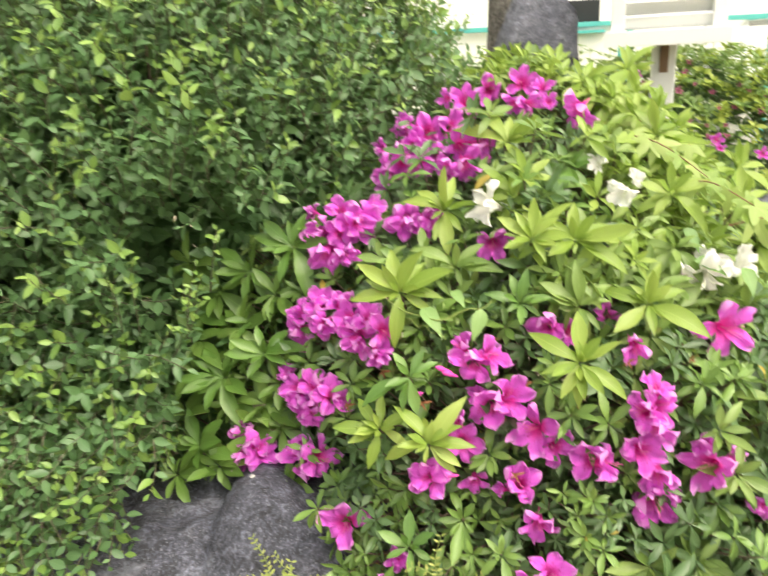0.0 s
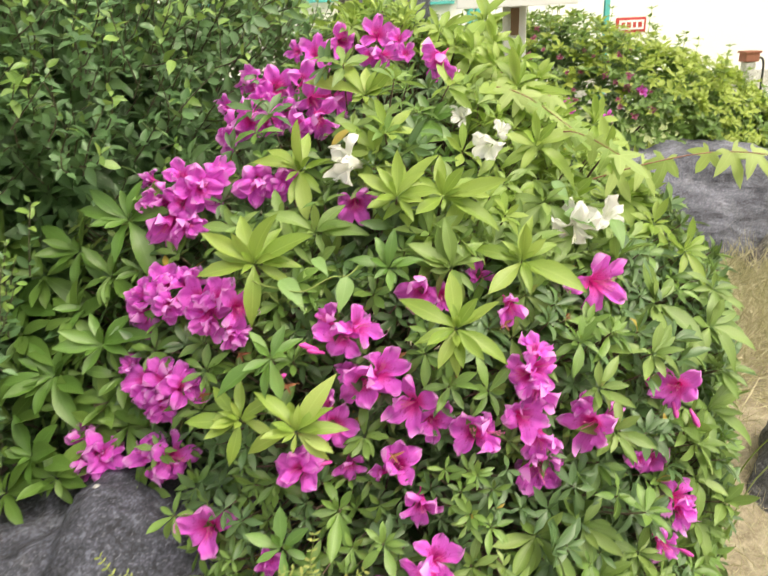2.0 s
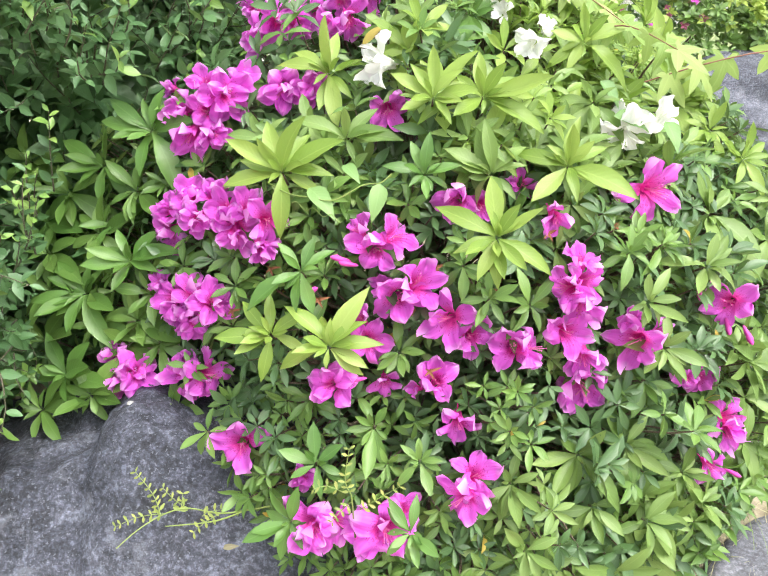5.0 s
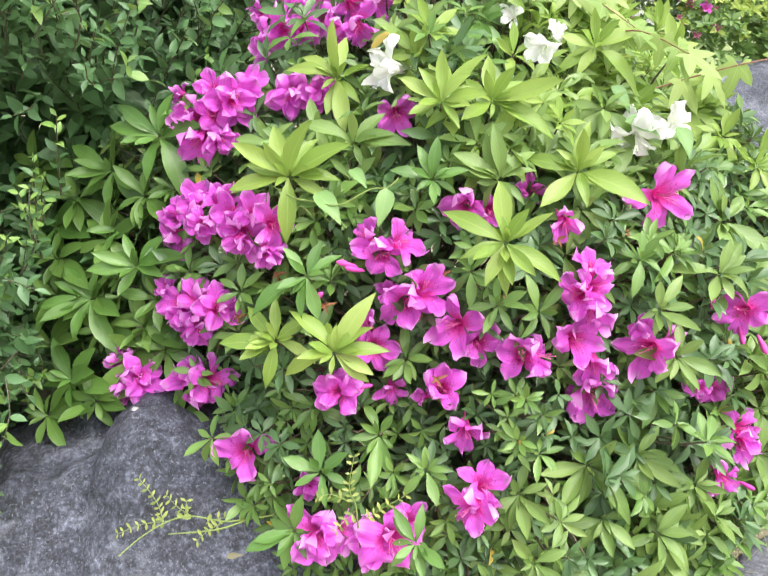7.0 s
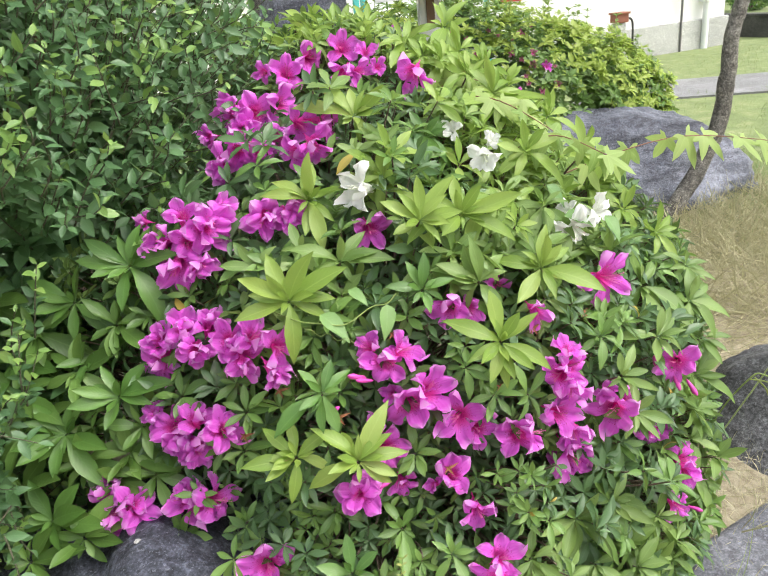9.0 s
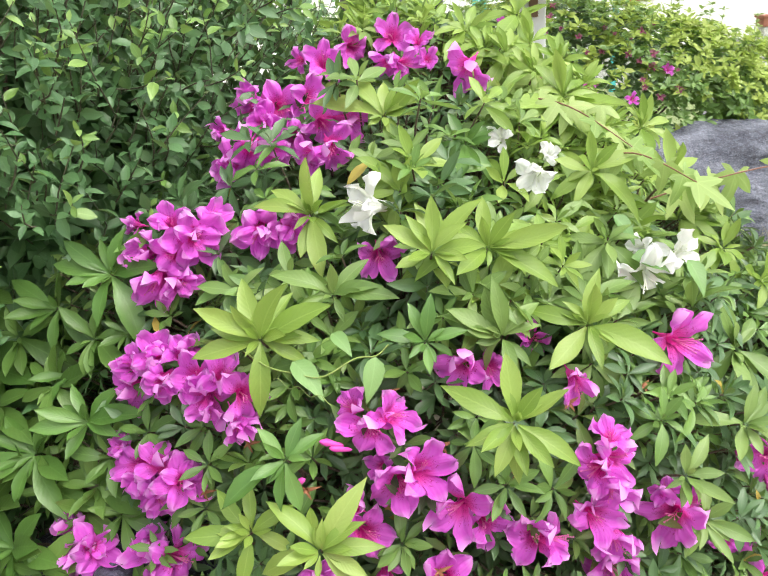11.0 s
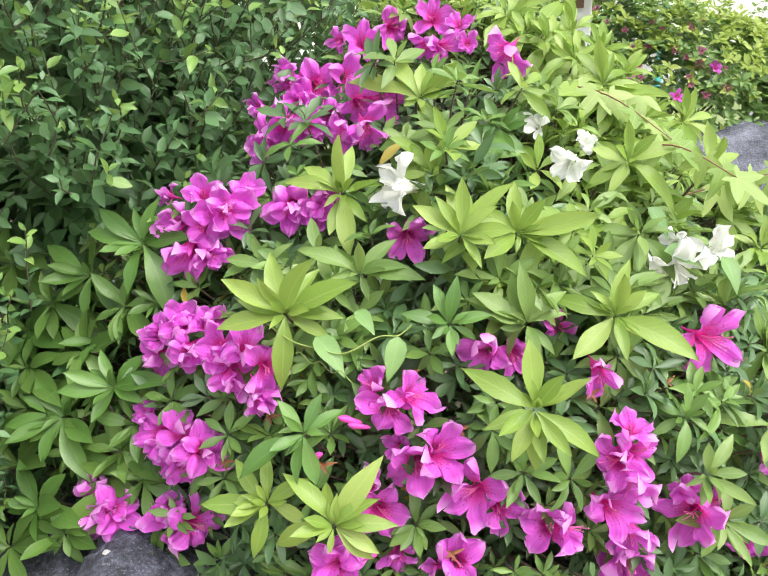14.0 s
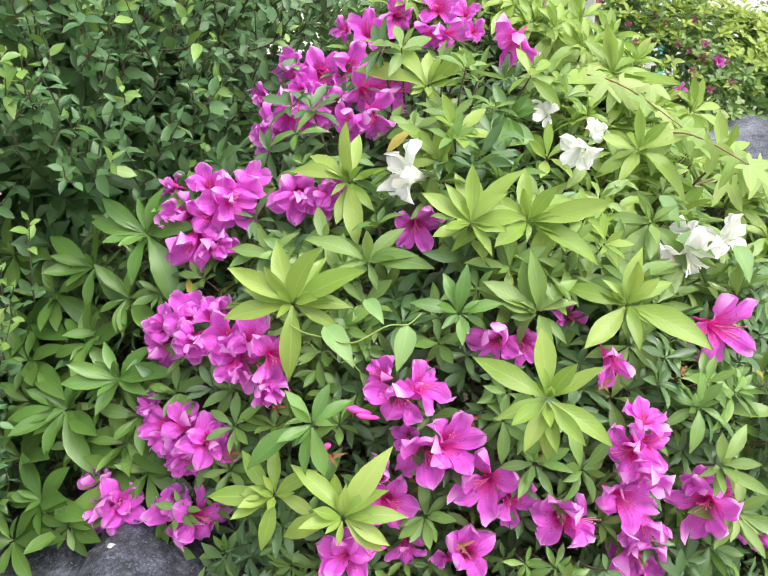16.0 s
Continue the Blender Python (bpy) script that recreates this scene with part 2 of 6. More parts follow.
ROCK_SLAB = mineral("stone_slab_grey", [(0.36, (0.07, 0.072, 0.088)), (0.5, (0.115, 0.118, 0.138)), (0.64, (0.17, 0.173, 0.195))], (0.3, 0.3, 0.33), 0.35, 4.0, 0.0, 0.5, 0.5)
ROCK_BROWN = mineral("rock_dark_brown", [(0.36, (0.045, 0.046, 0.05)), (0.5, (0.075, 0.076, 0.082)), (0.66, (0.115, 0.115, 0.12))], (0.24, 0.24, 0.245), 0.35, 5.0)
WHITE_PAINT = plain("white_paint", (0.83, 0.85, 0.85), 0.5, 0.0, 0.06, 5.0)
PLASTER = plain("white_render_wall", (0.84, 0.84, 0.81), 0.8, 0.0, 0.05, 2.0)
CONCRETE = surface("foundation_concrete", [(0.3, (0.36, 0.36, 0.35)), (0.7, (0.55, 0.55, 0.53))], 2.0, 0.9, 0.3, 0.004, 40.0)
TEAL = plain("teal_paint", (0.08, 0.46, 0.45), 0.45)
DARK_METAL = plain("dark_metal", (0.06, 0.06, 0.06), 0.5, 0.4)
GREY_METAL = plain("grey_metal", (0.17, 0.165, 0.16), 0.5, 0.2)
SIGN_RED = plain("sign_red", (0.5, 0.05, 0.05), 0.5)
SIGN_WHITE = plain("sign_white", (0.8, 0.8, 0.8), 0.4)
TERRACOTTA = plain("terracotta_red", (0.34, 0.13, 0.085), 0.8, 0.0, 0.4, 30.0)
BROWN_PLATE = plain("brown_plate", (0.2, 0.12, 0.07), 0.6)
ASPHALT = surface("asphalt", [(0.3, (0.13, 0.13, 0.135)), (0.7, (0.24, 0.24, 0.25))], 3.0, 0.85, 0.4, 0.004, 120.0)
ROOF_TILE = plain("grey_roof_tile", (0.2, 0.22, 0.26), 0.5)
FENCE_DARK = surface("dark_low_wall", [(0.3, (0.035, 0.035, 0.035)), (0.7, (0.09, 0.09, 0.085))], 5.0, 0.9, 0.4, 0.004)
m_, nt_, p_, o_ = material("window_glass")
p_.inputs["Base Color"].default_value = (0.03, 0.035, 0.04, 1)
p_.inputs["Roughness"].default_value = 0.06
GLASS = m_
m_, nt_, p_, o_ = material("ground_soil_and_turf")
co = nt_.nodes.new("ShaderNodeTexCoord")
xyz = nt_.nodes.new("ShaderNodeSeparateXYZ")
nt_.links.new(co.outputs["Object"], xyz.inputs[0])
turf = maths(nt_, "SUBTRACT", maths(nt_, "ADD", maths(nt_, "MULTIPLY", xyz.outputs[0], 0.55), maths(nt_, "MULTIPLY", xyz.outputs[1], 0.55)), 2.75)
turf = maths(nt_, "ADD", turf, maths(nt_, "MULTIPLY", noise_of(nt_, 1.6, 6.0), 0.9))
turf = maths(nt_, "MINIMUM", maths(nt_, "MAXIMUM", turf, 0.0), 1.0)
dry = ramp(nt_, noise_of(nt_, 26.0, 8.0, 0.7), [(0.3, (0.16, 0.135, 0.09)), (0.5, (0.29, 0.25, 0.175)), (0.72, (0.43, 0.385, 0.285))])
green = ramp(nt_, noise_of(nt_, 5.0, 9.0, 0.7), [(0.3, (0.12, 0.16, 0.06)), (0.55, (0.19, 0.235, 0.095)), (0.75, (0.32, 0.325, 0.18))])
nt_.links.new(mixed(nt_, turf, dry, green), p_.inputs["Base Color"])
p_.inputs["Roughness"].default_value = 0.95
bump(nt_, p_, noise_of(nt_, 90.0, 6.0), 0.7, 0.01)
GROUND = m_


# ---- building blocks ----
def mesh_of(name, verts, faces, mats, uv=None, which=None, smooth=True):
    me = bpy.data.meshes.new(name)
    verts = np.asarray(verts, np.float32)
    faces = np.asarray(faces, np.int32)
    me.vertices.add(len(verts))
    me.vertices.foreach_set("co", verts.ravel())
    k = faces.shape[1]
    me.loops.add(faces.size)
    me.loops.foreach_set("vertex_index", faces.ravel())
    me.polygons.add(len(faces))
    me.polygons.foreach_set("loop_start", np.arange(0, faces.size, k, dtype=np.int32))
    me.polygons.foreach_set("loop_total", np.full(len(faces), k, np.int32))
    for m in mats:
        me.materials.append(m)
    if which is not None:
        me.polygons.foreach_set("material_index", np.asarray(which, np.int32))
    me.polygons.foreach_set("use_smooth", np.full(len(faces), smooth, bool))
    if uv is not None:
        layer = me.uv_layers.new(name="UVMap")
        layer.data.foreach_set("uv", np.asarray(uv, np.float32)[faces.ravel()].ravel())
    me.update(calc_edges=True)
    me.validate()
    return me


def part(name, me, parent, label="", m=None, kind=""):
    """One mesh object under a thing or under a part."""
    ob = new(name, me)
    ob.parent = parent
    if m is not None:
        ob.matrix_basis = m
    return tagged(ob, label, kind=kind)


def thing(name, label, category, at=(0, 0, 0), group="", me=None, kind=""):
    ob = new(name, me)
    ob.location = at
    return tagged(ob, label, category, group, kind)


def bm_mesh(name, bm, mats, smooth=False):
    me = bpy.data.meshes.new(name)
    bmesh.ops.recalc_face_normals(bm, faces=bm.faces)
    bm.to_mesh(me)
    bm.free()
    for m in mats:
        me.materials.append(m)
    me.polygons.foreach_set("use_smooth", np.full(len(me.polygons), smooth, bool))
    return me


def box_mesh(name, size, mat, bevel=0.004, at=(0, 0, 0)):
    """A bevelled block; at: its centre."""
    bm = bmesh.new()
    bmesh.ops.create_cube(bm, size=1.0, matrix=Matrix.Translation(at) @ Matrix.Diagonal((*size, 1)))
    if bevel:
        bmesh.ops.bevel(bm, geom=bm.edges[:], offset=bevel, segments=2, affect="EDGES", profile=0.6)
    return bm_mesh(name, bm, [mat])


def tube(points, radii, sides=6):
    """Vertices and quads of a tapered tube along points."""
    points = np.asarray(points, float)
    radii = np.broadcast_to(radii, len(points))
    ahead = np.gradient(points, axis=0)
    ahead /= np.linalg.norm(ahead, axis=1)[:, None] + 1e-9
    side = np.cross(ahead, np.eye(3)[np.argmin(np.max(np.abs(ahead), 0))])
    side /= np.linalg.norm(side, axis=1)[:, None]
    up = np.cross(side, ahead)
    a = np.linspace(0, 2 * np.pi, sides, endpoint=False)
    ring = side[:, None] * np.cos(a)[None, :, None] + up[:, None] * np.sin(a)[None, :, None]
    v = (points[:, None] + ring * radii[:, None, None]).reshape(-1, 3)
    f = []
    for i in range(len(points) - 1):
        for j in range(sides):
            k = (j + 1) % sides
            f.append((i * sides + j, i * sides + k, (i + 1) * sides + k, (i + 1) * sides + j))
    return v, np.array(f)


def joined(pieces):
    v, f, n = [], [], 0
    for a, b in pieces:
        v.append(a)
        f.append(b + n)
        n += len(a)
    return np.concatenate(v), np.concatenate(f)


def bezier(points, n=12):
    """A smooth line through points."""
    p = np.asarray(points, float)
    t = np.linspace(0, len(p) - 1, n)
    i = np.clip(t.astype(int), 0, len(p) - 2)
    u = (t - i)[:, None]
    a, b, c, d = p[np.maximum(i - 1, 0)], p[i], p[i + 1], p[np.minimum(i + 2, len(p) - 1)]
    return 0.5 * (2 * b + (c - a) * u + (2 * a - 5 * b + 4 * c - d) * u**2 + (3 * b - a - 3 * c + d) * u**3)


def leaf_form(width, widest, fold, arch, twist=0.0, stations=6, ripple=0.0, tip=0.03, teeth=0.0):
    """A leaf blade of unit length along y, its upper side towards z: vertices, quads and places along and across."""
    v, uv, f = [], [], []
    lean = math.log(0.5) / math.log(widest)
    for i in range(stations):
        s = i / (stations - 1)
        w = math.sin(math.pi * s**lean) ** 0.92 if 0 < s < 1 else 0
        w = width / 2 * max(w * (1 + teeth * (-1) ** i), tip if s > 0.5 else 0.1)
        z = -arch * s * s
        for j, side in enumerate((-1, 0, 1)):
            lift = fold * w * abs(side) + (ripple * math.sin(9 * s + side) if side else 0)
            v.append((side * w + twist * s * s, s - 0.12 * arch * s * s, z + lift))
            uv.append((s, 0.5 + side * 0.5))
    for i in range(stations - 1):
        for j in range(2):
            a = i * 3 + j
            f.append((a, a + 1, a + 4, a + 3))
    return np.array(v), np.array(f), np.array(uv)


AZ_FORMS = [leaf_form(0.33, 0.55, 0.45, 0.2, 0.05, 7, 0.014), leaf_form(0.31, 0.58, 0.6, 0.38, -0.07, 7, 0.02), leaf_form(0.35, 0.56, 0.3, 0.1, 0.03, 7, 0.018), leaf_form(0.3, 0.55, 0.7, -0.1, -0.03, 7, 0.014), leaf_form(0.33, 0.57, 0.4, 0.5, 0.08, 7, 0.018)]
FRESH_FORMS = [leaf_form(0.32, 0.55, 0.5, 0.3, 0.09, 8, 0.02), leaf_form(0.3, 0.58, 0.65, 0.5, -0.1, 8, 0.024), leaf_form(0.34, 0.56, 0.4, 0.15, 0.05, 8, 0.02), leaf_form(0.29, 0.55, 0.8, -0.15, -0.06, 8, 0.016), leaf_form(0.33, 0.57, 0.45, 0.65, 0.12, 8, 0.022)]
AZ_LOW = [leaf_form(0.36, 0.55, 0.4, 0.2, 0.05, 4), leaf_form(0.34, 0.58, 0.5, 0.4, -0.06, 4)]
SHRUB_FORMS = [leaf_form(0.5, 0.44, 0.35, 0.12, 0.04, 5, 0.006), leaf_form(0.45, 0.47, 0.5, 0.28, -0.05, 5, 0.006), leaf_form(0.54, 0.5, 0.2, 0.05, 0.02, 5)]
SHRUB_LOW = [leaf_form(0.52, 0.46, 0.3, 0.15, 0.03, 4), leaf_form(0.46, 0.48, 0.45, 0.28, -0.04, 4)]
BLADE_FORMS = [leaf_form(0.034, 0.3, 0.4, 0.45, 0.1, 3), leaf_form(0.03, 0.25, 0.4, 0.15, -0.12, 3), leaf_form(0.027, 0.25, 0.3, 0.8, 0.05, 3)]


def unit(a):
    a = np.asarray(a, float)
    return a / (math.sqrt(a @ a) + 1e-12)


def cross(a, b):
    ax, ay, az = a
    bx, by, bz = b
    return np.array((ay * bz - az * by, az * bx - ax * bz, ax * by - ay * bx))


def frame_of(y, z):
    y = unit(y)
    x = unit(cross(y, z))
    return np.array((x, y, cross(x, y))).T


class Leaves:
    """Gathers many leaves and joins them into one mesh."""

    def __init__(self, forms, mats):
        self.forms, self.mats, self.rows = forms, mats, [[] for _ in forms]

    def add(self, at, turn, size, form, mat):
        self.rows[form % len(self.forms)].append((np.asarray(at, float), turn * size, mat))

    def mesh(self, name):
        vs, fs, us, ms, n = [], [], [], [], 0
        for (v, f, u), rows in zip(self.forms, self.rows):
            if not rows:
                continue
            at = np.array([r[0] for r in rows])
            turn = np.array([r[1] for r in rows])
            vs.append((np.einsum("nij,vj->nvi", turn, v) + at[:, None]).reshape(-1, 3))
            fs.append((f[None] + n + (np.arange(len(rows)) * len(v))[:, None, None]).reshape(-1, 4))
            us.append(np.tile(u, (len(rows), 1)))
            ms.append(np.repeat([r[2] for r in rows], len(f)))
            n += len(v) * len(rows)
        return mesh_of(name, np.concatenate(vs), np.concatenate(fs), self.mats, np.concatenate(us), np.concatenate(ms))


def whorl(rng, at, axis, size, count, spread=62.0, inner=2):
    """Leaves of one shoot tip: (place, turn, size, form) each, in a spiral round the axis."""
    axis = unit(axis)
    side = unit(cross(axis, (0.3, 0.2, 1.0) if abs(axis[2]) < 0.8 else (1.0, 0.1, 0)))
    other = cross(axis, side)
    start = rng.uniform(0, 6.28)
    leaves = []
    for i in range(count + inner):
        a = start + i * 2.4 + rng.uniform(-0.25, 0.25)
        small = i >= count
        tilt = radians((22 if small else spread + 16 * (1 - i / count)) + rng.uniform(-17, 17))
        out = side * math.cos(a) + other * math.sin(a)
        y = axis * math.cos(tilt) + out * math.sin(tilt)
        z = axis * math.sin(tilt) - out * math.cos(tilt)
        s = size * (rng.uniform(0.35, 0.6) if small else rng.uniform(0.62, 1.1))
        base = np.asarray(at) + out * size * 0.04 + axis * (i / count - 0.6) * size * 0.16
        leaves.append((base, frame_of(y, z + rng.normal(0, 0.22, 3)), s, int(rng.integers(0, 99))))
    return leaves


# ---- the ground ----
def ground_mesh():
    marks = np.array([-600, -150, -40, -12, -5])
    fine_x = np.linspace(-2.2, 5.2, 75)
    fine_y = np.linspace(-1.5, 7.0, 86)
    xs = np.concatenate([marks, fine_x, (8, 14, 30, 80, 200, 600)])
    ys = np.concatenate([marks, fine_y, (9.5, 14, 30, 80, 200, 600)])
    gx, gy = np.meshgrid(xs, ys, indexing="ij")
    gz = np.zeros_like(gx)
    for i in range(len(xs)):
        for j in range(len(ys)):
            if abs(gx[i, j]) < 6 and -2 < gy[i, j] < 5:
                gz[i, j] = 0.025 * noise.noise((gx[i, j] * 1.7, gy[i, j] * 1.7, 0)) + 0.008 * noise.noise((gx[i, j] * 9, gy[i, j] * 9, 3)) - 0.01
    v = np.stack([gx, gy, gz], -1).reshape(-1, 3)
    n = len(ys)
    a = (np.arange(len(xs) - 1)[:, None] * n + np.arange(n - 1)[None]).ravel()
    return mesh_of("ground", v, np.stack([a, a + n, a + n + 1, a + 1], 1), [GROUND])


tagged(new("ground", ground_mesh()), "dry straw-covered soil turning into patchy green lawn", "ground", kind="structure")


# ---- rocks ----
def rock_mesh(name, size, seed, mat, cuts=(), rough=0.1, level=6, blunt=2.6, crest=None, beds=0.0, skin_depth=1.0):
    """A boulder: a blunt ellipsoid with flat broken faces and a pitted skin. cuts: (way, how far out) of broken
    faces; crest: (x, height) along the top in metres; beds: depth of the bedding steps."""
    bm = bmesh.new()
    bmesh.ops.create_icosphere(bm, subdivisions=level, radius=1.0)
    shift = Vector((seed * 3.1, seed, 0))
    for v in bm.verts:
        c = v.co
        c = c / (abs(c.x) ** blunt + abs(c.y) ** blunt + abs(c.z) ** blunt) ** (1 / blunt)
        for way, far in cuts:
            w = Vector(way).normalized()
            d = c.dot(w) - far
            if d > 0:
                c = c - w * d * 0.88
        p = c * 1.3 + shift
        c = c * (1 + rough * (noise.noise(p) * 0.9 + 0.5 * noise.noise(p * 2.3)))
        out = Vector((c.x * size[0], c.y * size[1], c.z * size[2]))
        if crest and c.z > 0:
            fall = max(0.25, 1 - abs(c.x) ** blunt) ** (1 / blunt)
            out.z = c.z / fall * float(np.interp(out.x, [k[0] for k in crest], [k[1] for k in crest]))
        q = out + shift
        skin = 0.014 * noise.noise(q * 6) + 0.011 * (0.3 - abs(noise.noise(q * 11))) + 0.006 * noise.noise(q * 24) + 0.004 * noise.noise(q * 55) + 0.0025 * noise.noise(q * 110)
        skin *= skin_depth
        if beds:
            lie = q.z + 0.22 * q.x - 0.1 * q.y
            skin += beds * (0.35 - abs(noise.noise((q.x * 1.6, q.y * 1.6, lie * 9))) * 1.4 + 0.5 * noise.noise((q.x * 3, q.y * 3, lie * 24)))
        v.co = out + Vector((c.x, c.y, c.z)).normalized() * skin
    return bm_mesh(name, bm, [mat], True)


def rock(name, label, at, size, seed, mat, turn=0.0, cuts=(), rough=0.1, level=6, group="garden rocks", crest=None, beds=0.0, skin_depth=1.0):
    ob = thing(name, label, "rock", at, group, rock_mesh(name, size, seed, mat, cuts, rough, level, 2.6, crest, beds, skin_depth))
    ob.rotation_euler = (0, 0, radians(turn))
    return ob


rock("rock", "large dark grey basalt rock with pale scuffs", (-0.44, 1.19, 0.0), (0.58, 0.40, 0.40), 1.0, ROCK, -6, [((0.1, -0.8, 0.6), 0.80)], 0.03, skin_depth=1.7,
     crest=[(-0.56, 0.10), (-0.42, 0.20), (-0.2, 0.265), (-0.02, 0.30), (0.06, 0.315), (0.125, 0.325), (0.15, 0.38), (0.2, 0.405), (0.245, 0.40), (0.28, 0.38), (0.345, 0.35), (0.41, 0.315), (0.48, 0.25), (0.56, 0.14)])
rock("rock", "low dark brown rounded rock set in dry soil", (1.55, 1.22, -0.06), (0.46, 0.40, 0.29), 4.0, ROCK_BROWN, -35, [((-0.6, -0.5, 0.6), 0.8), ((0.1, 0.2, 1), 0.85)], 0.1)
rock("boulder", "blue-grey weathered boulder with a pale top", (2.07, 3.42, -0.02), (0.85, 0.36, 0.5), 7.0, ROCK_BLUE, -6, [((0.1, -0.75, 0.6), 0.84)], 0.05,
     crest=[(-0.83, 0.36), (-0.5, 0.47), (-0.2, 0.495), (0.1, 0.49), (0.3, 0.46), (0.5, 0.405), (0.66, 0.31), (0.77, 0.2), (0.85, 0.08)], beds=0.03, skin_depth=1.6)
rock("stepping_stone", "flat grey stone slab sunk into the soil", (1.12, 0.80, -0.012), (0.46, 0.37, 0.06), 11.0, ROCK_SLAB, 12, [((0, 0, 1), 0.45)], 0.04, skin_depth=0.5)


# ---- the azalea bush ----
MOUND, GIRTH = np.array((0.288, 1.806, 0.246)), np.array((0.768, 0.95, 0.882))


def outward(p):
    return unit((np.asarray(p, float) - MOUND) / GIRTH**2)


def petal_form(seed, fullness=1.0, open_=1.0):
    """One petal of a funnel-shaped flower that faces z, running out along x from the tube: an egg-shaped lobe with a
    channelled middle, frilled edges and a blunt point."""
    rng = np.random.default_rng(seed)
    n, m = 14, 11
    v, uv, f = [], [], []
    phase, curl, roll = rng.uniform(0, 6), rng.uniform(0.3, 1.7), rng.uniform(-0.008, 0.009)
    skew = rng.uniform(-0.004, 0.004)
    for i in range(n):
        s = 1 - (1 - i / (n - 1)) ** 1.25
        r0 = 0.0035 + 0.0085 * s + 0.0295 * s**2.0
        r = 0.0035 + 0.0085 * s + 0.0295 * s**2.0 * open_
        z = -0.032 + 0.050 * s - 0.021 * s**3.0 * curl
        joint = r * math.tan(radians(36)) * 1.06
        u = min(1.0, max(0.0, (r0 - 0.012) / 0.0295))
        lobe = 0.0152 * fullness * (0.66 + 0.62 * u - 0.28 * u * u)
        if u > 0.5:
            k = (u - 0.5) / 0.5
            lobe *= 0.75 * math.sqrt(max(0.0, 1 - k**2.3)) + 0.25 * (1 - k)
        half = min(joint, max(0.0009, lobe))
        for j in range(m):
            w = j / (m - 1) * 2 - 1
            edge = abs(w) ** 2
            frill = 0.0058 * s * s * math.sin(4.2 * w + phase) + 0.0062 * s**3 * edge * math.sin(8.0 * w + 2 * phase + 10 * s) + 0.0034 * s * edge * math.sin(17 * s + phase + 2.5 * w)
            channel = 0.0055 * s * (1 - 0.45 * s) * (edge - 0.45)
            y = half * w * (1 + 0.05 * s * math.sin(13 * s + phase + w)) + skew * s * s
            v.append((r - 0.0030 * edge * s + 0.0012 * s * edge * math.sin(9 * w + phase), y, z + frill + channel + roll * edge * abs(w) * s * s))
            uv.append((s, 0.5 + 0.5 * w))
    for i in range(n - 1):
        for j in range(m - 1):
            a = i * m + j
            f.append((a, a + 1, a + m + 1, a + m))
    return np.array(v), np.array(f), np.array(uv)


PETALS = [petal_form(s, fullness, o) for s, fullness, o in ((1, 1.0, 1.0), (2, 1.1, 0.9), (3, 0.95, 1.06), (4, 1.04, 1.0), (5, 1.0, 0.84), (6, 1.12, 1.0), (7, 0.92, 0.95), (8, 1.05, 1.1), (9, 1.0, 0.78), (10, 1.14, 0.9), (11, 0.9, 1.05), (12, 1.08, 0.7))]
PETAL_MESHES = [mesh_of("petal", *p[:2], [PETAL], p[2]) for p in PETALS]
FADED_MESHES = [mesh_of("petal", *p[:2], [PETAL_FADED], p[2]) for p in PETALS]
WHITE_MESHES = [mesh_of("petal", *p[:2], [PETAL_WHITE], p[2]) for p in PETALS]


def tube_form():
    """The flower's green foot and narrow tube."""
    line = [(0, 0, -0.048), (0, 0, -0.040), (0, 0, -0.034), (0, 0, -0.030), (0, 0, -0.024), (0, 0, -0.018)]
    return tube(line, [0.0012, 0.0012, 0.0034, 0.0036, 0.0042, 0.0052], 9)


def stamen_form(far, bend):
    tip = np.array((bend, 0, -0.026 + far))
    line = bezier([(0, 0, -0.028), tip * 0.5 + (-0.002, 0, -0.010), tip], 7)
    return joined([tube(line, [0.0005] * 6 + [0.0003], 4), tube([tip, tip + (0, 0, 0.001), tip + (0, 0, 0.002)], [0.0005, 0.0012, 0.0004], 5)])


TUBE_MESH = mesh_of("flower", *tube_form(), [PETAL])
TUBE_WHITE = mesh_of("flower", *tube_form(), [PETAL_WHITE])
STAMEN_MESHES = [mesh_of("stamen", *stamen_form(*s), [STAMEN]) for s in ((0.030, 0.010), (0.034, 0.007), (0.039, 0.012))]
PALE_STAMENS = [mesh_of("stamen", *stamen_form(*s), [STAMEN_PALE]) for s in ((0.030, 0.010), (0.034, 0.007), (0.039, 0.012))]


def bud_form():
    line = [(0, 0, -0.03), (0, 0, -0.024), (0, 0, -0.012), (0, 0, 0.0), (0, 0, 0.008), (0, 0, 0.013)]
    v, f = tube(line, [0.001, 0.0035, 0.0048, 0.0062, 0.0045, 0.0006], 10)
    for i, p in enumerate(v):
        a = math.atan2(p[1], p[0]) + p[2] * 60
        v[i, :2] *= 1 + 0.16 * math.sin(5 * a)
    return v, f


BUD_MESH = mesh_of("bud", *bud_form(), [BUD_SKIN])

azalea = thing("azalea_bush", "rounded azalea bush with magenta and white flowers and fresh green leaves", "shrub", (0.29, 1.65, 0.0))
HOME = Matrix.Translation((-0.29, -1.65, 0.0))
flower_rng = np.random.default_rng(21)
BLOOMS = []


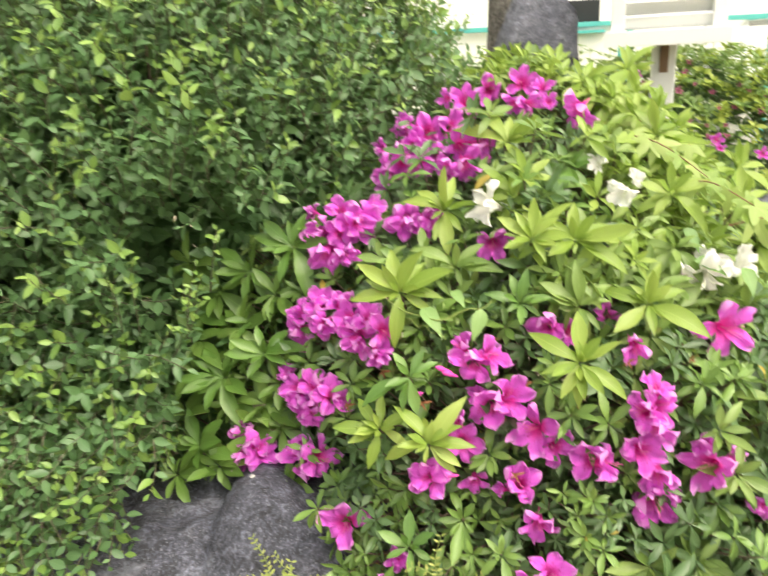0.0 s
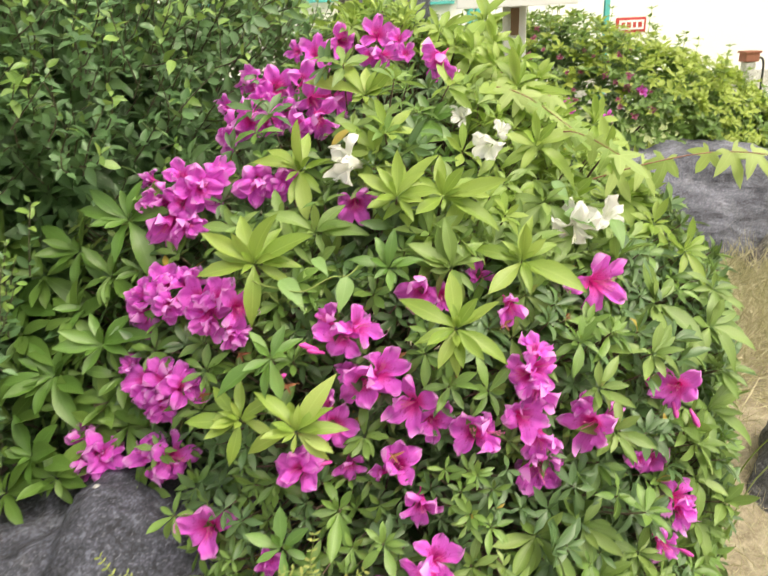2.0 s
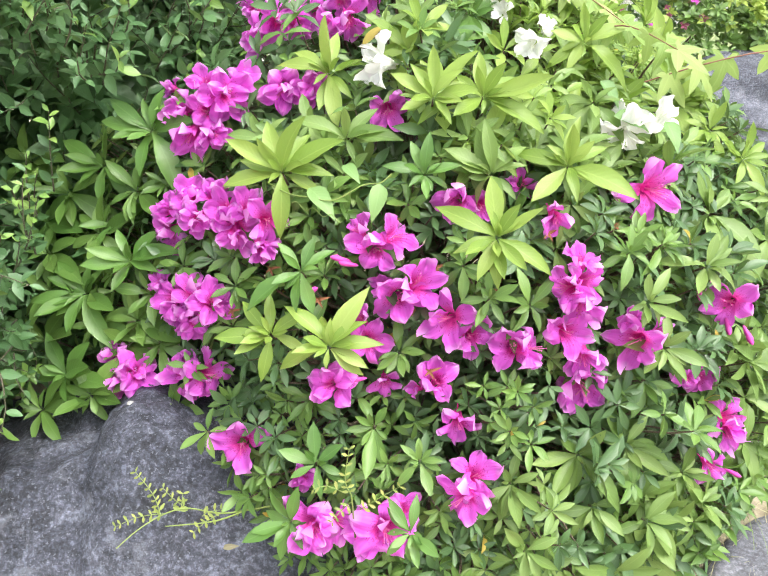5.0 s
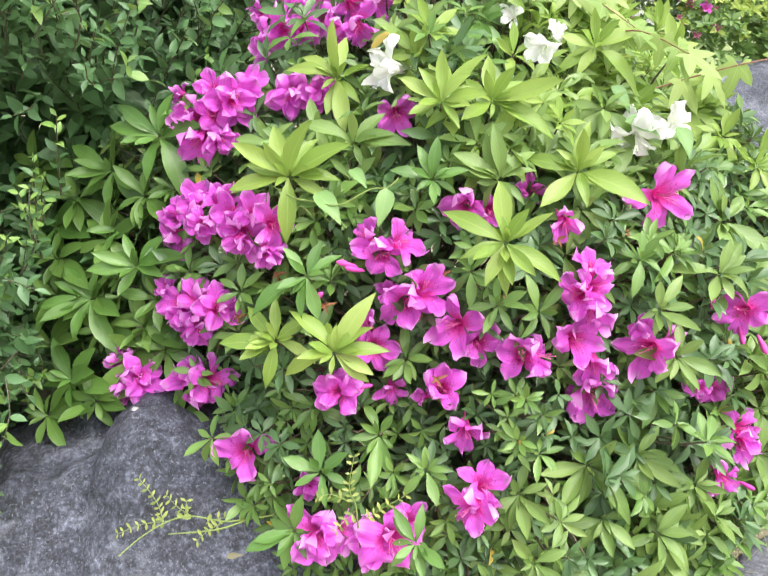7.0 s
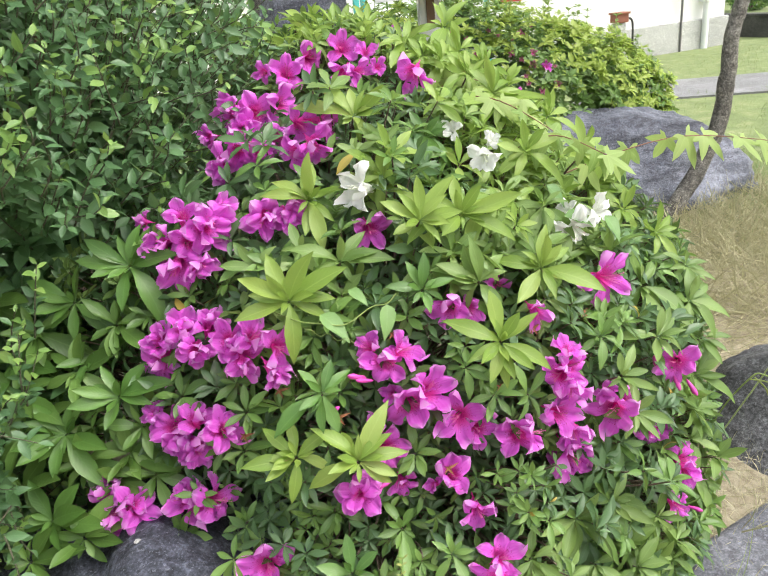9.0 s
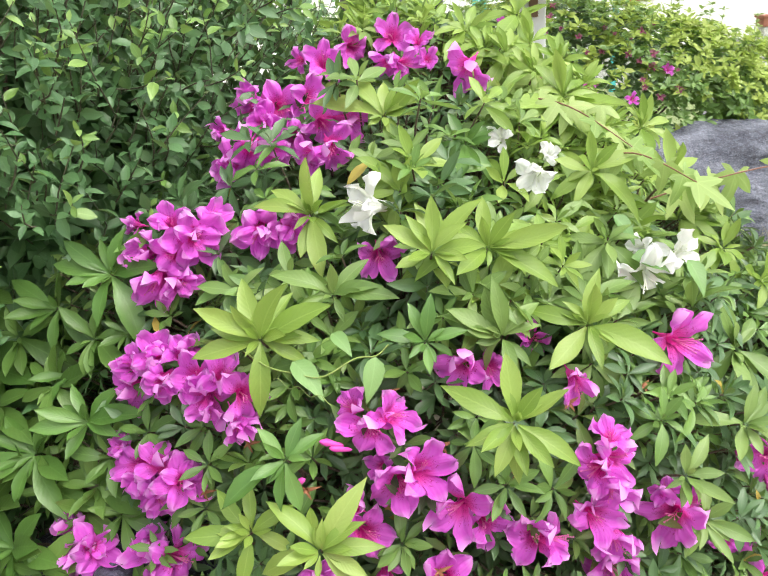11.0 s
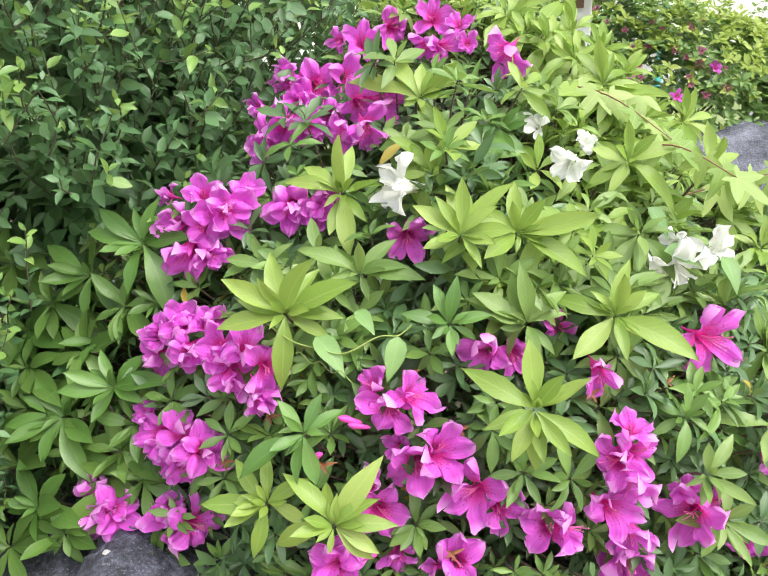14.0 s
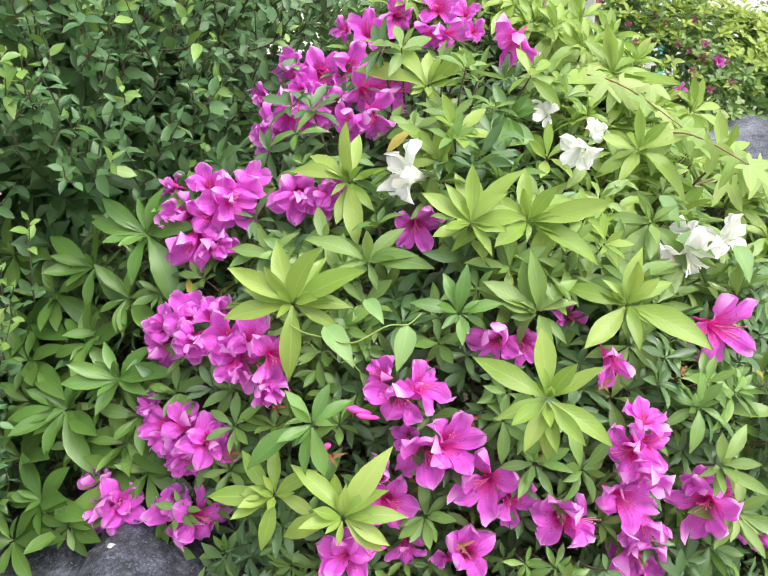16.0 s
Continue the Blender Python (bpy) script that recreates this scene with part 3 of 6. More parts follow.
def flower(x, y, z, way, size=1.0, white=False):
    """An open flower with its throat at (x, y, z), looking along way."""
    rng = flower_rng
    p = np.array((x, y, z))
    way = unit(np.array(way) + rng.normal(0, 0.06, 3))
    BLOOMS.append((*p, *way))
    m = Matrix(frame_of(cross(way, (0.2, 0.1, 1.0)), way)).to_4x4()
    m = HOME @ Matrix.Translation(p) @ m @ Matrix.Rotation(rng.uniform(0, 6.28), 4, "Z") @ Matrix.Scale(size * rng.uniform(0.97, 1.07), 4)
    ob = part("flower", TUBE_WHITE if white else TUBE_MESH, azalea, "white funnel-shaped flower" if white else "magenta funnel-shaped flower", m)
    shut = rng.uniform(-0.3, 0.12)
    for i in range(5):
        pick = (WHITE_MESHES if white else PETAL_MESHES)[int(rng.integers(0, 12))]
        droop = Matrix.Rotation(shut + rng.normal(0, 0.22), 4, "Y") @ Matrix.Rotation(rng.normal(0, 0.12), 4, "X")
        part("petal", pick, ob, "", Matrix.Rotation(i * 1.2566 + rng.normal(0, 0.07), 4, "Z") @ Matrix.Translation((0, 0, -0.02)) @ droop @ Matrix.Translation((0, 0, 0.02 + (0.0008 if i % 2 else -0.0004) + rng.normal(0, 0.0005))))
    if not white and x < 0.12 and rng.uniform() < 0.6:
        for i in range(5):
            inner = Matrix.Rotation(rng.uniform(-0.75, -0.1), 4, "Y") @ Matrix.Rotation(rng.normal(0, 0.25), 4, "X")
            part("petal", PETAL_MESHES[int(rng.integers(0, 12))], ob, "", Matrix.Rotation(0.63 + i * 1.2566 + rng.normal(0, 0.15), 4, "Z") @ Matrix.Translation((0, 0, -0.014)) @ inner @ Matrix.Translation((0, 0, 0.02)) @ Matrix.Scale(rng.uniform(0.66, 0.86), 4))
    first = rng.uniform(0, 6.28)
    for i in range(5):
        part("stamen", (PALE_STAMENS if white else STAMEN_MESHES)[i % 3], ob, "", Matrix.Rotation(first + rng.uniform(-1.3, 1.3), 4, "Z"))
    return ob


def bud(x, y, z, way, size=1.0):
    way = unit(way)
    m = Matrix(frame_of(cross(way, (0.2, 0.1, 1.0)), way)).to_4x4()
    part("bud", BUD_MESH, azalea, "rolled magenta flower bud", HOME @ Matrix.Translation((x, y, z)) @ m @ Matrix.Scale(size, 4))


# upper cluster
flower(0.052, 1.523, 1.015, (-0.43, -0.68, 0.60), 1.02)
flower(0.100, 1.497, 1.007, (0.17, -0.98, 0.10), 1.10)
flower(0.149, 1.508, 1.019, (0.47, -0.80, 0.38), 1.13)
flower(0.044, 1.414, 0.958, (-0.15, -0.98, -0.12), 1.15)
flower(0.085, 1.395, 0.957, (0.48, -0.87, -0.16), 1.03)
flower(0.012, 1.405, 0.937, (-0.69, -0.71, -0.14), 0.99)
flower(0.168, 1.410, 0.984, (0.45, -0.89, -0.10), 0.93)
flower(0.214, 1.400, 0.987, (0.84, -0.53, -0.09), 0.98)
flower(0.138, 1.352, 0.952, (-0.43, -0.90, -0.12), 0.88)
flower(0.173, 1.339, 0.956, (0.24, -0.90, -0.35), 0.98)
flower(-0.002, 1.495, 0.975, (-0.81, -0.57, 0.13), 0.69)
flower(0.121, 1.432, 0.966, (-0.00, -1.00, -0.05), 0.83)
flower(0.067, 1.485, 0.984, (-0.16, -0.98, 0.14), 0.99)
# crown of the bush, further back
flower(0.178, 1.588, 1.064, (-0.13, -0.91, 0.39), 1.00)
flower(0.235, 1.605, 1.081, (0.28, -0.96, 0.02), 0.98)
flower(0.280, 1.536, 1.051, (-0.42, -0.85, -0.31), 0.85)
flower(0.314, 1.520, 1.048, (0.39, -0.88, -0.26), 0.84)
flower(0.397, 1.457, 1.039, (-0.53, -0.77, -0.35), 1.03)
flower(0.346, 1.589, 1.086, (-0.14, -0.84, 0.53), 0.62)
flower(0.352, 1.526, 1.056, (0.07, -1.00, 0.05), 0.52)
flower(0.305, 1.621, 1.098, (-0.11, -0.91, 0.40), 0.91)
flower(0.137, 1.632, 1.065, (-0.58, -0.81, -0.03), 0.62)
# left cluster
flower(-0.035, 1.262, 0.871, (0.35, -0.93, -0.09), 1.13)
flower(-0.075, 1.314, 0.883, (-0.11, -0.81, 0.57), 0.97)
flower(-0.115, 1.313, 0.841, (-0.69, -0.72, 0.02), 1.03)
flower(-0.098, 1.261, 0.814, (-0.18, -0.95, -0.27), 1.13)
flower(-0.060, 1.243, 0.813, (0.47, -0.80, -0.37), 0.84)
flower(-0.005, 1.286, 0.891, (0.66, -0.44, 0.62), 0.91)
flower(-0.144, 1.381, 0.870, (-0.88, -0.37, 0.29), 0.53)
flower(-0.068, 1.281, 0.844, (0.18, -0.98, 0.09), 0.92)
# pair above the middle
flower(0.057, 1.248, 0.875, (-0.08, -0.99, 0.09), 1.06)
flower(0.100, 1.237, 0.878, (0.32, -0.94, 0.09), 0.94)
flower(0.214, 1.169, 0.843, (0.10, -0.93, -0.35), 0.87)
# broad row
flower(-0.151, 1.252, 0.703, (-0.34, -0.50, 0.80), 0.92)
flower(-0.159, 1.232, 0.660, (-0.57, -0.81, -0.15), 1.06)
flower(-0.103, 1.206, 0.732, (0.24, -0.64, 0.73), 0.93)
flower(-0.093, 1.166, 0.705, (-0.22, -0.97, -0.00), 0.94)
flower(-0.061, 1.187, 0.738, (0.29, -0.41, 0.86), 0.86)
flower(-0.036, 1.115, 0.732, (0.18, -0.92, 0.35), 0.94)
flower(-0.027, 1.093, 0.704, (-0.03, -0.94, -0.33), 0.89)
flower(-0.000, 1.107, 0.740, (0.35, -0.51, 0.78), 0.84)
flower(0.033, 1.047, 0.736, (0.53, -0.85, 0.08), 0.92)
flower(0.015, 1.053, 0.694, (0.24, -0.83, -0.50), 0.76)
# below it
flower(-0.183, 1.211, 0.587, (-0.31, -0.44, 0.84), 0.71)
flower(-0.157, 1.170, 0.576, (-0.36, -0.82, 0.44), 0.98)
flower(-0.111, 1.135, 0.606, (0.23, -0.45, 0.86), 0.88)
flower(-0.071, 1.087, 0.605, (0.56, -0.73, 0.41), 0.98)
flower(-0.126, 1.137, 0.542, (0.04, -0.97, -0.24), 0.94)
flower(-0.151, 1.166, 0.550, (-0.44, -0.89, 0.05), 0.90)
# by the rock
flower(-0.303, 1.258, 0.468, (-0.54, -0.55, 0.64), 0.85)
flower(-0.293, 1.233, 0.442, (-0.40, -0.85, 0.35), 0.92)
flower(-0.244, 1.180, 0.438, (0.60, -0.64, 0.48), 1.20)
flower(-0.285, 1.204, 0.411, (-0.41, -0.91, 0.10), 1.07)
flower(-0.159, 1.145, 0.455, (-0.33, -0.62, 0.71), 1.14)
flower(-0.106, 1.102, 0.466, (0.63, -0.72, 0.30), 1.09)
flower(-0.133, 1.119, 0.435, (0.03, -0.98, -0.19), 0.97)
# middle
flower(0.147, 1.015, 0.725, (-0.70, -0.52, 0.49), 0.72)
flower(0.169, 0.991, 0.707, (-0.15, -0.90, 0.40), 0.94)
flower(0.201, 0.994, 0.723, (0.53, -0.51, 0.68), 0.82)
flower(0.194, 0.968, 0.643, (-0.18, -0.86, 0.47), 1.05)
flower(0.227, 0.962, 0.663, (0.45, -0.68, 0.58), 0.95)
flower(0.179, 1.008, 0.643, (-0.59, -0.64, 0.50), 0.55)
flower(0.153, 0.968, 0.577, (0.13, -0.91, 0.40), 0.97)
flower(0.141, 0.987, 0.608, (-0.50, -0.31, 0.81), 0.59)
flower(0.095, 0.941, 0.535, (-0.31, -0.83, 0.46), 0.98)
flower(0.170, 0.966, 0.508, (0.07, -0.99, -0.08), 0.70)
flower(0.240, 0.937, 0.528, (0.16, -0.65, 0.74), 0.99)
flower(0.211, 0.951, 0.506, (-0.79, -0.40, 0.47), 0.45)
flower(0.257, 0.948, 0.612, (-0.53, -0.80, 0.29), 0.97)
flower(0.293, 0.954, 0.576, (0.16, -0.97, 0.17), 0.87)
flower(0.341, 0.933, 0.566, (-0.47, -0.79, 0.40), 1.05)
flower(0.373, 0.933, 0.564, (0.88, -0.40, 0.26), 0.99)
# right
flower(0.287, 1.032, 0.749, (-0.39, -0.91, 0.11), 0.99)
flower(0.327, 1.041, 0.731, (0.15, -0.99, -0.07), 0.63)
flower(0.391, 1.090, 0.742, (-0.15, -0.94, 0.30), 0.66)
flower(0.420, 1.002, 0.720, (0.17, -0.98, -0.12), 0.79)
flower(0.414, 0.936, 0.649, (-0.63, -0.68, 0.38), 0.88)
flower(0.446, 0.944, 0.653, (0.46, -0.81, 0.37), 0.87)
flower(0.439, 0.953, 0.683, (-0.07, -0.19, 0.98), 0.70)
flower(0.440, 0.939, 0.615, (-0.20, -0.91, -0.37), 0.85)
flower(0.424, 0.938, 0.576, (0.28, -0.95, 0.14), 0.96)
flower(0.449, 0.951, 0.526, (-0.13, -0.93, -0.35), 0.88)
flower(0.452, 0.960, 0.473, (0.05, -1.00, -0.07), 1.14)
flower(0.529, 0.964, 0.536, (-0.69, -0.71, 0.15), 1.13)
flower(0.580, 0.994, 0.529, (0.72, -0.57, 0.40), 0.72)
flower(0.525, 0.980, 0.570, (-0.43, -0.22, 0.87), 0.56)
flower(0.575, 1.045, 0.729, (0.26, -0.94, 0.22), 1.15)
flower(0.642, 1.015, 0.431, (-0.07, -0.97, 0.25), 0.54)
# low front
flower(-0.054, 0.984, 0.408, (-0.31, -0.90, 0.31), 1.14)
flower(0.042, 0.936, 0.381, (0.09, -0.83, 0.54), 0.62)
flower(0.054, 0.847, 0.365, (-0.07, -0.95, 0.29), 1.17)
flower(0.088, 0.852, 0.366, (0.53, -0.77, 0.35), 0.79)
flower(0.152, 0.808, 0.385, (0.14, -0.90, 0.41), 1.13)
flower(0.125, 0.829, 0.364, (-0.61, -0.67, 0.42), 0.90)
flower(0.178, 0.846, 0.389, (0.33, -0.38, 0.87), 0.76)
flower(0.252, 0.822, 0.413, (-0.53, -0.80, 0.28), 0.97)
flower(0.281, 0.858, 0.424, (0.23, -0.52, 0.82), 0.91)
flower(0.278, 0.843, 0.392, (0.63, -0.76, 0.12), 0.76)
flower(0.263, 0.905, 0.466, (-0.10, -0.98, -0.19), 0.88)
flower(0.672, 1.041, 0.408, (-0.32, -0.91, 0.27), 0.95)
flower(0.698, 1.034, 0.545, (-0.70, -0.69, 0.19), 1.10)
flower(0.731, 1.021, 0.337, (0.27, -0.87, 0.42), 1.02)
flower(0.719, 1.010, 0.312, (-0.17, -0.94, -0.29), 0.78)
flower(0.687, 0.982, 0.271, (0.16, -0.97, -0.17), 0.80)
flower(0.459, 0.970, 0.460, (-0.32, -0.92, 0.22), 1.12)
# white ones
flower(0.197, 1.179, 0.911, (-0.87, -0.49, 0.08), 1.05, True)
flower(0.405, 1.286, 0.962, (-0.58, -0.71, 0.39), 0.51, True)
flower(0.473, 1.274, 0.936, (-0.00, -0.72, 0.70), 0.54, True)
flower(0.436, 1.223, 0.917, (-0.55, -0.81, -0.20), 0.78, True)
flower(0.559, 1.127, 0.781, (-0.02, -0.81, -0.59), 1.11, True)
flower(0.637, 1.186, 0.804, (0.06, -0.71, 0.70), 0.91, True)
flower(0.576, 1.194, 0.811, (-0.75, -0.48, 0.46), 0.52, True)
# rolled buds
bud(0.119, 0.990, 0.697, (-0.93, -0.04, 0.36), 0.68)
bud(0.129, 0.986, 0.690, (-0.94, -0.12, 0.32), 0.64)
bud(0.070, 0.981, 0.662, (-0.02, 0.20, 0.98), 0.52)
bud(0.075, 0.973, 0.652, (-0.02, -0.87, -0.49), 0.64)
bud(0.084, 0.975, 0.660, (0.82, -0.21, 0.54), 0.64)
bud(0.704, 1.031, 0.501, (-0.01, -0.69, -0.72), 0.72)
bud(0.748, 1.042, 0.474, (0.16, -0.75, -0.64), 0.80)
bud(0.728, 0.982, 0.256, (0.63, -0.77, -0.06), 0.64)
bud(0.639, 1.014, 0.582, (-0.25, -0.26, 0.93), 0.64)
bud(0.124, 0.945, 0.533, (-0.96, -0.26, 0.14), 0.72)
BLOOMS = np.array(BLOOMS)


def husk_form():
    pieces = []
    for k in range(5):
        a = k * 1.2566
        v, f, _ = leaf_form(0.4, 0.5, 0.9, 0.3 + 0.25 * k, 0.2 - 0.1 * k, 5)
        c, s = math.cos(a), math.sin(a)
        turn = frame_of((c * 0.6, s * 0.6, 0.8), (-c * 0.8, -s * 0.8, 0.6))
        pieces.append((v @ turn.T * (0.006 + 0.0014 * k), f))
    return joined(pieces)


HUSK_MESH = mesh_of("husk", *husk_form(), [HUSK])
for x, y, z in ((0.195, 1.035, 0.725), (0.252, 1.000, 0.665), (0.405, 1.000, 0.700), (-0.045, 1.075, 0.590), (0.510, 1.030, 0.690), (0.020, 1.080, 0.650), (0.330, 0.960, 0.640), (-0.165, 1.180, 0.555), (0.090, 0.985, 0.640), (0.230, 0.930, 0.545)):
    m = Matrix(frame_of(cross(outward((x, y, z)), (0.2, 0.1, 1.0)), outward((x, y, z)))).to_4x4()
    part("husk", HUSK_MESH, azalea, "brown spent flower husk", HOME @ Matrix.Translation((x, y, z)) @ m)

# shoots with large fresh leaves, each leaf a piece of its own
az_rng = np.random.default_rng(5)
TIPS = []
YOUNG, FULL, LIME, OLD = 0, 1, 2, 3
LEAF_MESHES = [[mesh_of("leaf", f[0], f[1], [m], f[2]) for f in (AZ_FORMS if m in (LEAF_FULL, LEAF_MID) else FRESH_FORMS)] for m in (LEAF_YOUNG, LEAF_FULL, LEAF_LIME, LEAF_MID)]
twigs = []


def shoot(x, y, z, axis, kind, leaves):
    """A shoot tip whose axis points along axis; leaves: (turn round the axis from upright, tilt off the axis, length)."""
    rng = az_rng
    p, axis = np.array((x, y, z)), unit(axis)
    side = unit(cross(axis, (0, 0, 1.0)))
    up = cross(side, axis)
    TIPS.append((x, y, z, *axis, float(np.mean([k[2] for k in leaves]))))
    rows = list(leaves) + [(rng.uniform(0, 360), 24, 0.4 * leaves[0][2]), (rng.uniform(0, 360), 30, 0.35 * leaves[0][2])]
    rows += [(rng.uniform(0, 360), rng.uniform(38, 62), rng.uniform(0.45, 0.75) * leaves[k % len(leaves)][2]) for k in range(5 if kind == LIME else 3)]
    rows += [(rng.uniform(0, 360), rng.uniform(72, 95), rng.uniform(0.6, 0.85) * leaves[k][2]) for k in range(2)]
    for turn, tilt, length in rows:
        a, b = radians(turn + rng.normal(0, 4)), radians(tilt + rng.normal(0, 7))
        out = up * math.cos(a) + side * math.sin(a)
        lie = axis * math.sin(b) - out * math.cos(b)
        m = Matrix(frame_of(axis * math.cos(b) + out * math.sin(b), lie + np.array((0, 0.05, 0.5)) + rng.normal(0, 0.22, 3))).to_4x4() @ Matrix.Scale(length * rng.uniform(0.92, 1.02), 4)
        part("leaf", LEAF_MESHES[kind][int(rng.integers(0, 5))], azalea, "", HOME @ Matrix.Translation(p + out * 0.003 + axis * rng.uniform(-0.006, 0.004)) @ m)
    foot = p - axis * 0.08 - (0, -0.06, 0.07)
    twigs.append(tube(bezier([p - (0.29, 1.65, 0), (p + foot) / 2 - (0.29, 1.65, -0.01), foot - (0.29, 1.65, 0)], 6), [0.0003, 0.0018, 0.0021, 0.0025, 0.0029, 0.0033], 5))


# left edge, full green
shoot(-0.175, 1.326, 0.812, (-0.17, -0.80, 0.57), FULL, [(344, 66, 0.070), (272, 66, 0.101), (56, 66, 0.086), (76, 66, 0.088), (176, 66, 0.076), (224, 66, 0.115), (48, 50, 0.050), (108, 80, 0.059)])
shoot(-0.286, 1.384, 0.745, (-0.20, -0.79, 0.57), FULL, [(104, 66, 0.076), (52, 66, 0.088), (136, 66, 0.051), (316, 45, 0.076), (180, 66, 0.062), (236, 66, 0.100)])
shoot(-0.235, 1.249, 0.613, (-0.19, -0.80, 0.57), FULL, [(20, 66, 0.061), (312, 66, 0.076), (76, 66, 0.076), (264, 66, 0.069), (104, 66, 0.085), (168, 66, 0.065), (284, 50, 0.115)])
shoot(-0.343, 1.295, 0.539, (-0.22, -0.80, 0.56), FULL, [(100, 66, 0.093), (120, 66, 0.087), (164, 66, 0.078), (212, 66, 0.109), (244, 66, 0.115), (40, 66, 0.086), (356, 40, 0.055)])
shoot(-0.393, 1.243, 0.408, (-0.23, -0.80, 0.56), FULL, [(36, 66, 0.084), (84, 66, 0.055), (196, 66, 0.072), (280, 66, 0.115), (256, 66, 0.115), (296, 40, 0.115), (132, 66, 0.068), (316, 66, 0.085)])
shoot(-0.431, 1.429, 0.635, (-0.23, -0.79, 0.57), FULL, [(64, 66, 0.055), (188, 66, 0.073), (300, 66, 0.104), (260, 66, 0.115)])
shoot(-0.272, 1.337, 0.649, (-0.21, -0.79, 0.57), FULL, [(104, 66, 0.062), (312, 66, 0.073), (140, 66, 0.057), (280, 66, 0.095)])
# filler shoots on the left edge
shoot(-0.368, 1.408, 0.694, (-0.22, -0.79, 0.57), OLD, [(188, 66, 0.078), (96, 66, 0.058), (12, 66, 0.052), (292, 66, 0.075), (248, 66, 0.115)])
shoot(-0.219, 1.320, 0.713, (-0.19, -0.80, 0.57), OLD, [(332, 66, 0.071), (276, 66, 0.078), (236, 66, 0.095), (184, 66, 0.060), (112, 66, 0.047), (40, 66, 0.048)])
shoot(-0.420, 1.375, 0.592, (-0.23, -0.79, 0.57), OLD, [(284, 66, 0.089), (244, 66, 0.115), (172, 66, 0.055), (80, 66, 0.054), (356, 66, 0.057)])
shoot(-0.305, 1.335, 0.636, (-0.21, -0.79, 0.57), OLD, [(44, 66, 0.065), (332, 66, 0.080), (280, 66, 0.115), (240, 66, 0.083), (188, 66, 0.069), (112, 66, 0.060)])
shoot(-0.207, 1.228, 0.559, (-0.20, -0.80, 0.56), OLD, [(204, 66, 0.058), (140, 66, 0.048), (80, 66, 0.065), (24, 66, 0.066), (328, 66, 0.081), (284, 66, 0.098), (248, 66, 0.068)])
shoot(-0.322, 1.276, 0.487, (-0.23, -0.80, 0.56), OLD, [(64, 66, 0.069), (356, 66, 0.076), (296, 66, 0.096), (260, 66, 0.100), (212, 66, 0.073), (136, 66, 0.053)])
shoot(-0.441, 1.302, 0.451, (-0.23, -0.79, 0.56), OLD, [(220, 66, 0.069), (124, 66, 0.062), (40, 66, 0.051), (316, 66, 0.087), (272, 66, 0.115)])
shoot(-0.343, 1.205, 0.384, (-0.23, -0.80, 0.56), OLD, [(80, 66, 0.056), (20, 66, 0.058), (324, 66, 0.098), (288, 66, 0.090), (256, 66, 0.090), (208, 66, 0.054), (140, 66, 0.055)])
shoot(-0.441, 1.216, 0.355, (-0.23, -0.80, 0.56), OLD, [(236, 66, 0.078), (160, 66, 0.053), (84, 66, 0.060), (20, 66, 0.055), (316, 66, 0.084), (276, 66, 0.115)])
shoot(-0.205, 1.203, 0.475, (-0.21, -0.80, 0.56), OLD, [(212, 66, 0.072), (148, 66, 0.055), (88, 66, 0.049), (32, 66, 0.055), (336, 66, 0.060), (292, 66, 0.085), (256, 66, 0.069)])
shoot(-0.244, 1.244, 0.503, (-0.22, -0.80, 0.56), OLD, [(256, 66, 0.110), (212, 66, 0.062), (152, 66, 0.058), (88, 66, 0.052), (32, 66, 0.055), (336, 66, 0.064), (288, 66, 0.078)])
shoot(-0.456, 1.493, 0.737, (-0.23, -0.79, 0.57), OLD, [(140, 66, 0.072), (76, 66, 0.065), (16, 66, 0.073), (312, 66, 0.076), (268, 66, 0.115), (244, 66, 0.115), (208, 66, 0.078)])
shoot(-0.158, 1.288, 0.730, (-0.18, -0.80, 0.57), OLD, [(56, 66, 0.034), (348, 66, 0.044), (284, 66, 0.052), (240, 66, 0.062), (196, 66, 0.048), (124, 66, 0.044)])
shoot(-0.423, 1.345, 0.531, (-0.23, -0.79, 0.56), OLD, [(68, 66, 0.059), (356, 66, 0.059), (296, 66, 0.115), (260, 66, 0.101), (216, 66, 0.065), (140, 66, 0.062)])
shoot(-0.272, 1.244, 0.455, (-0.23, -0.80, 0.55), OLD, [(24, 66, 0.053), (328, 66, 0.061), (284, 66, 0.098), (252, 66, 0.082), (208, 66, 0.079), (140, 66, 0.045), (80, 66, 0.059)])
shoot(-0.072, 1.064, 0.436, (-0.17, -0.81, 0.56), OLD, [(32, 66, 0.034), (332, 66, 0.040), (284, 66, 0.050), (232, 66, 0.042), (164, 66, 0.030), (96, 66, 0.035)])
shoot(-0.185, 1.142, 0.382, (-0.21, -0.81, 0.55), OLD, [(308, 66, 0.067), (272, 66, 0.061), (232, 66, 0.038), (168, 66, 0.033), (108, 66, 0.034), (52, 66, 0.036), (356, 66, 0.041)])
shoot(-0.051, 1.080, 0.560, (-0.15, -0.81, 0.57), OLD, [(232, 66, 0.035), (168, 66, 0.041), (100, 66, 0.036), (36, 66, 0.045), (332, 66, 0.040), (280, 66, 0.055)])
shoot(-0.036, 1.079, 0.628, (-0.13, -0.81, 0.57), OLD, [(312, 66, 0.045), (268, 66, 0.037), (224, 66, 0.040), (172, 66, 0.034), (116, 66, 0.040), (60, 66, 0.036), (4, 66, 0.044)])
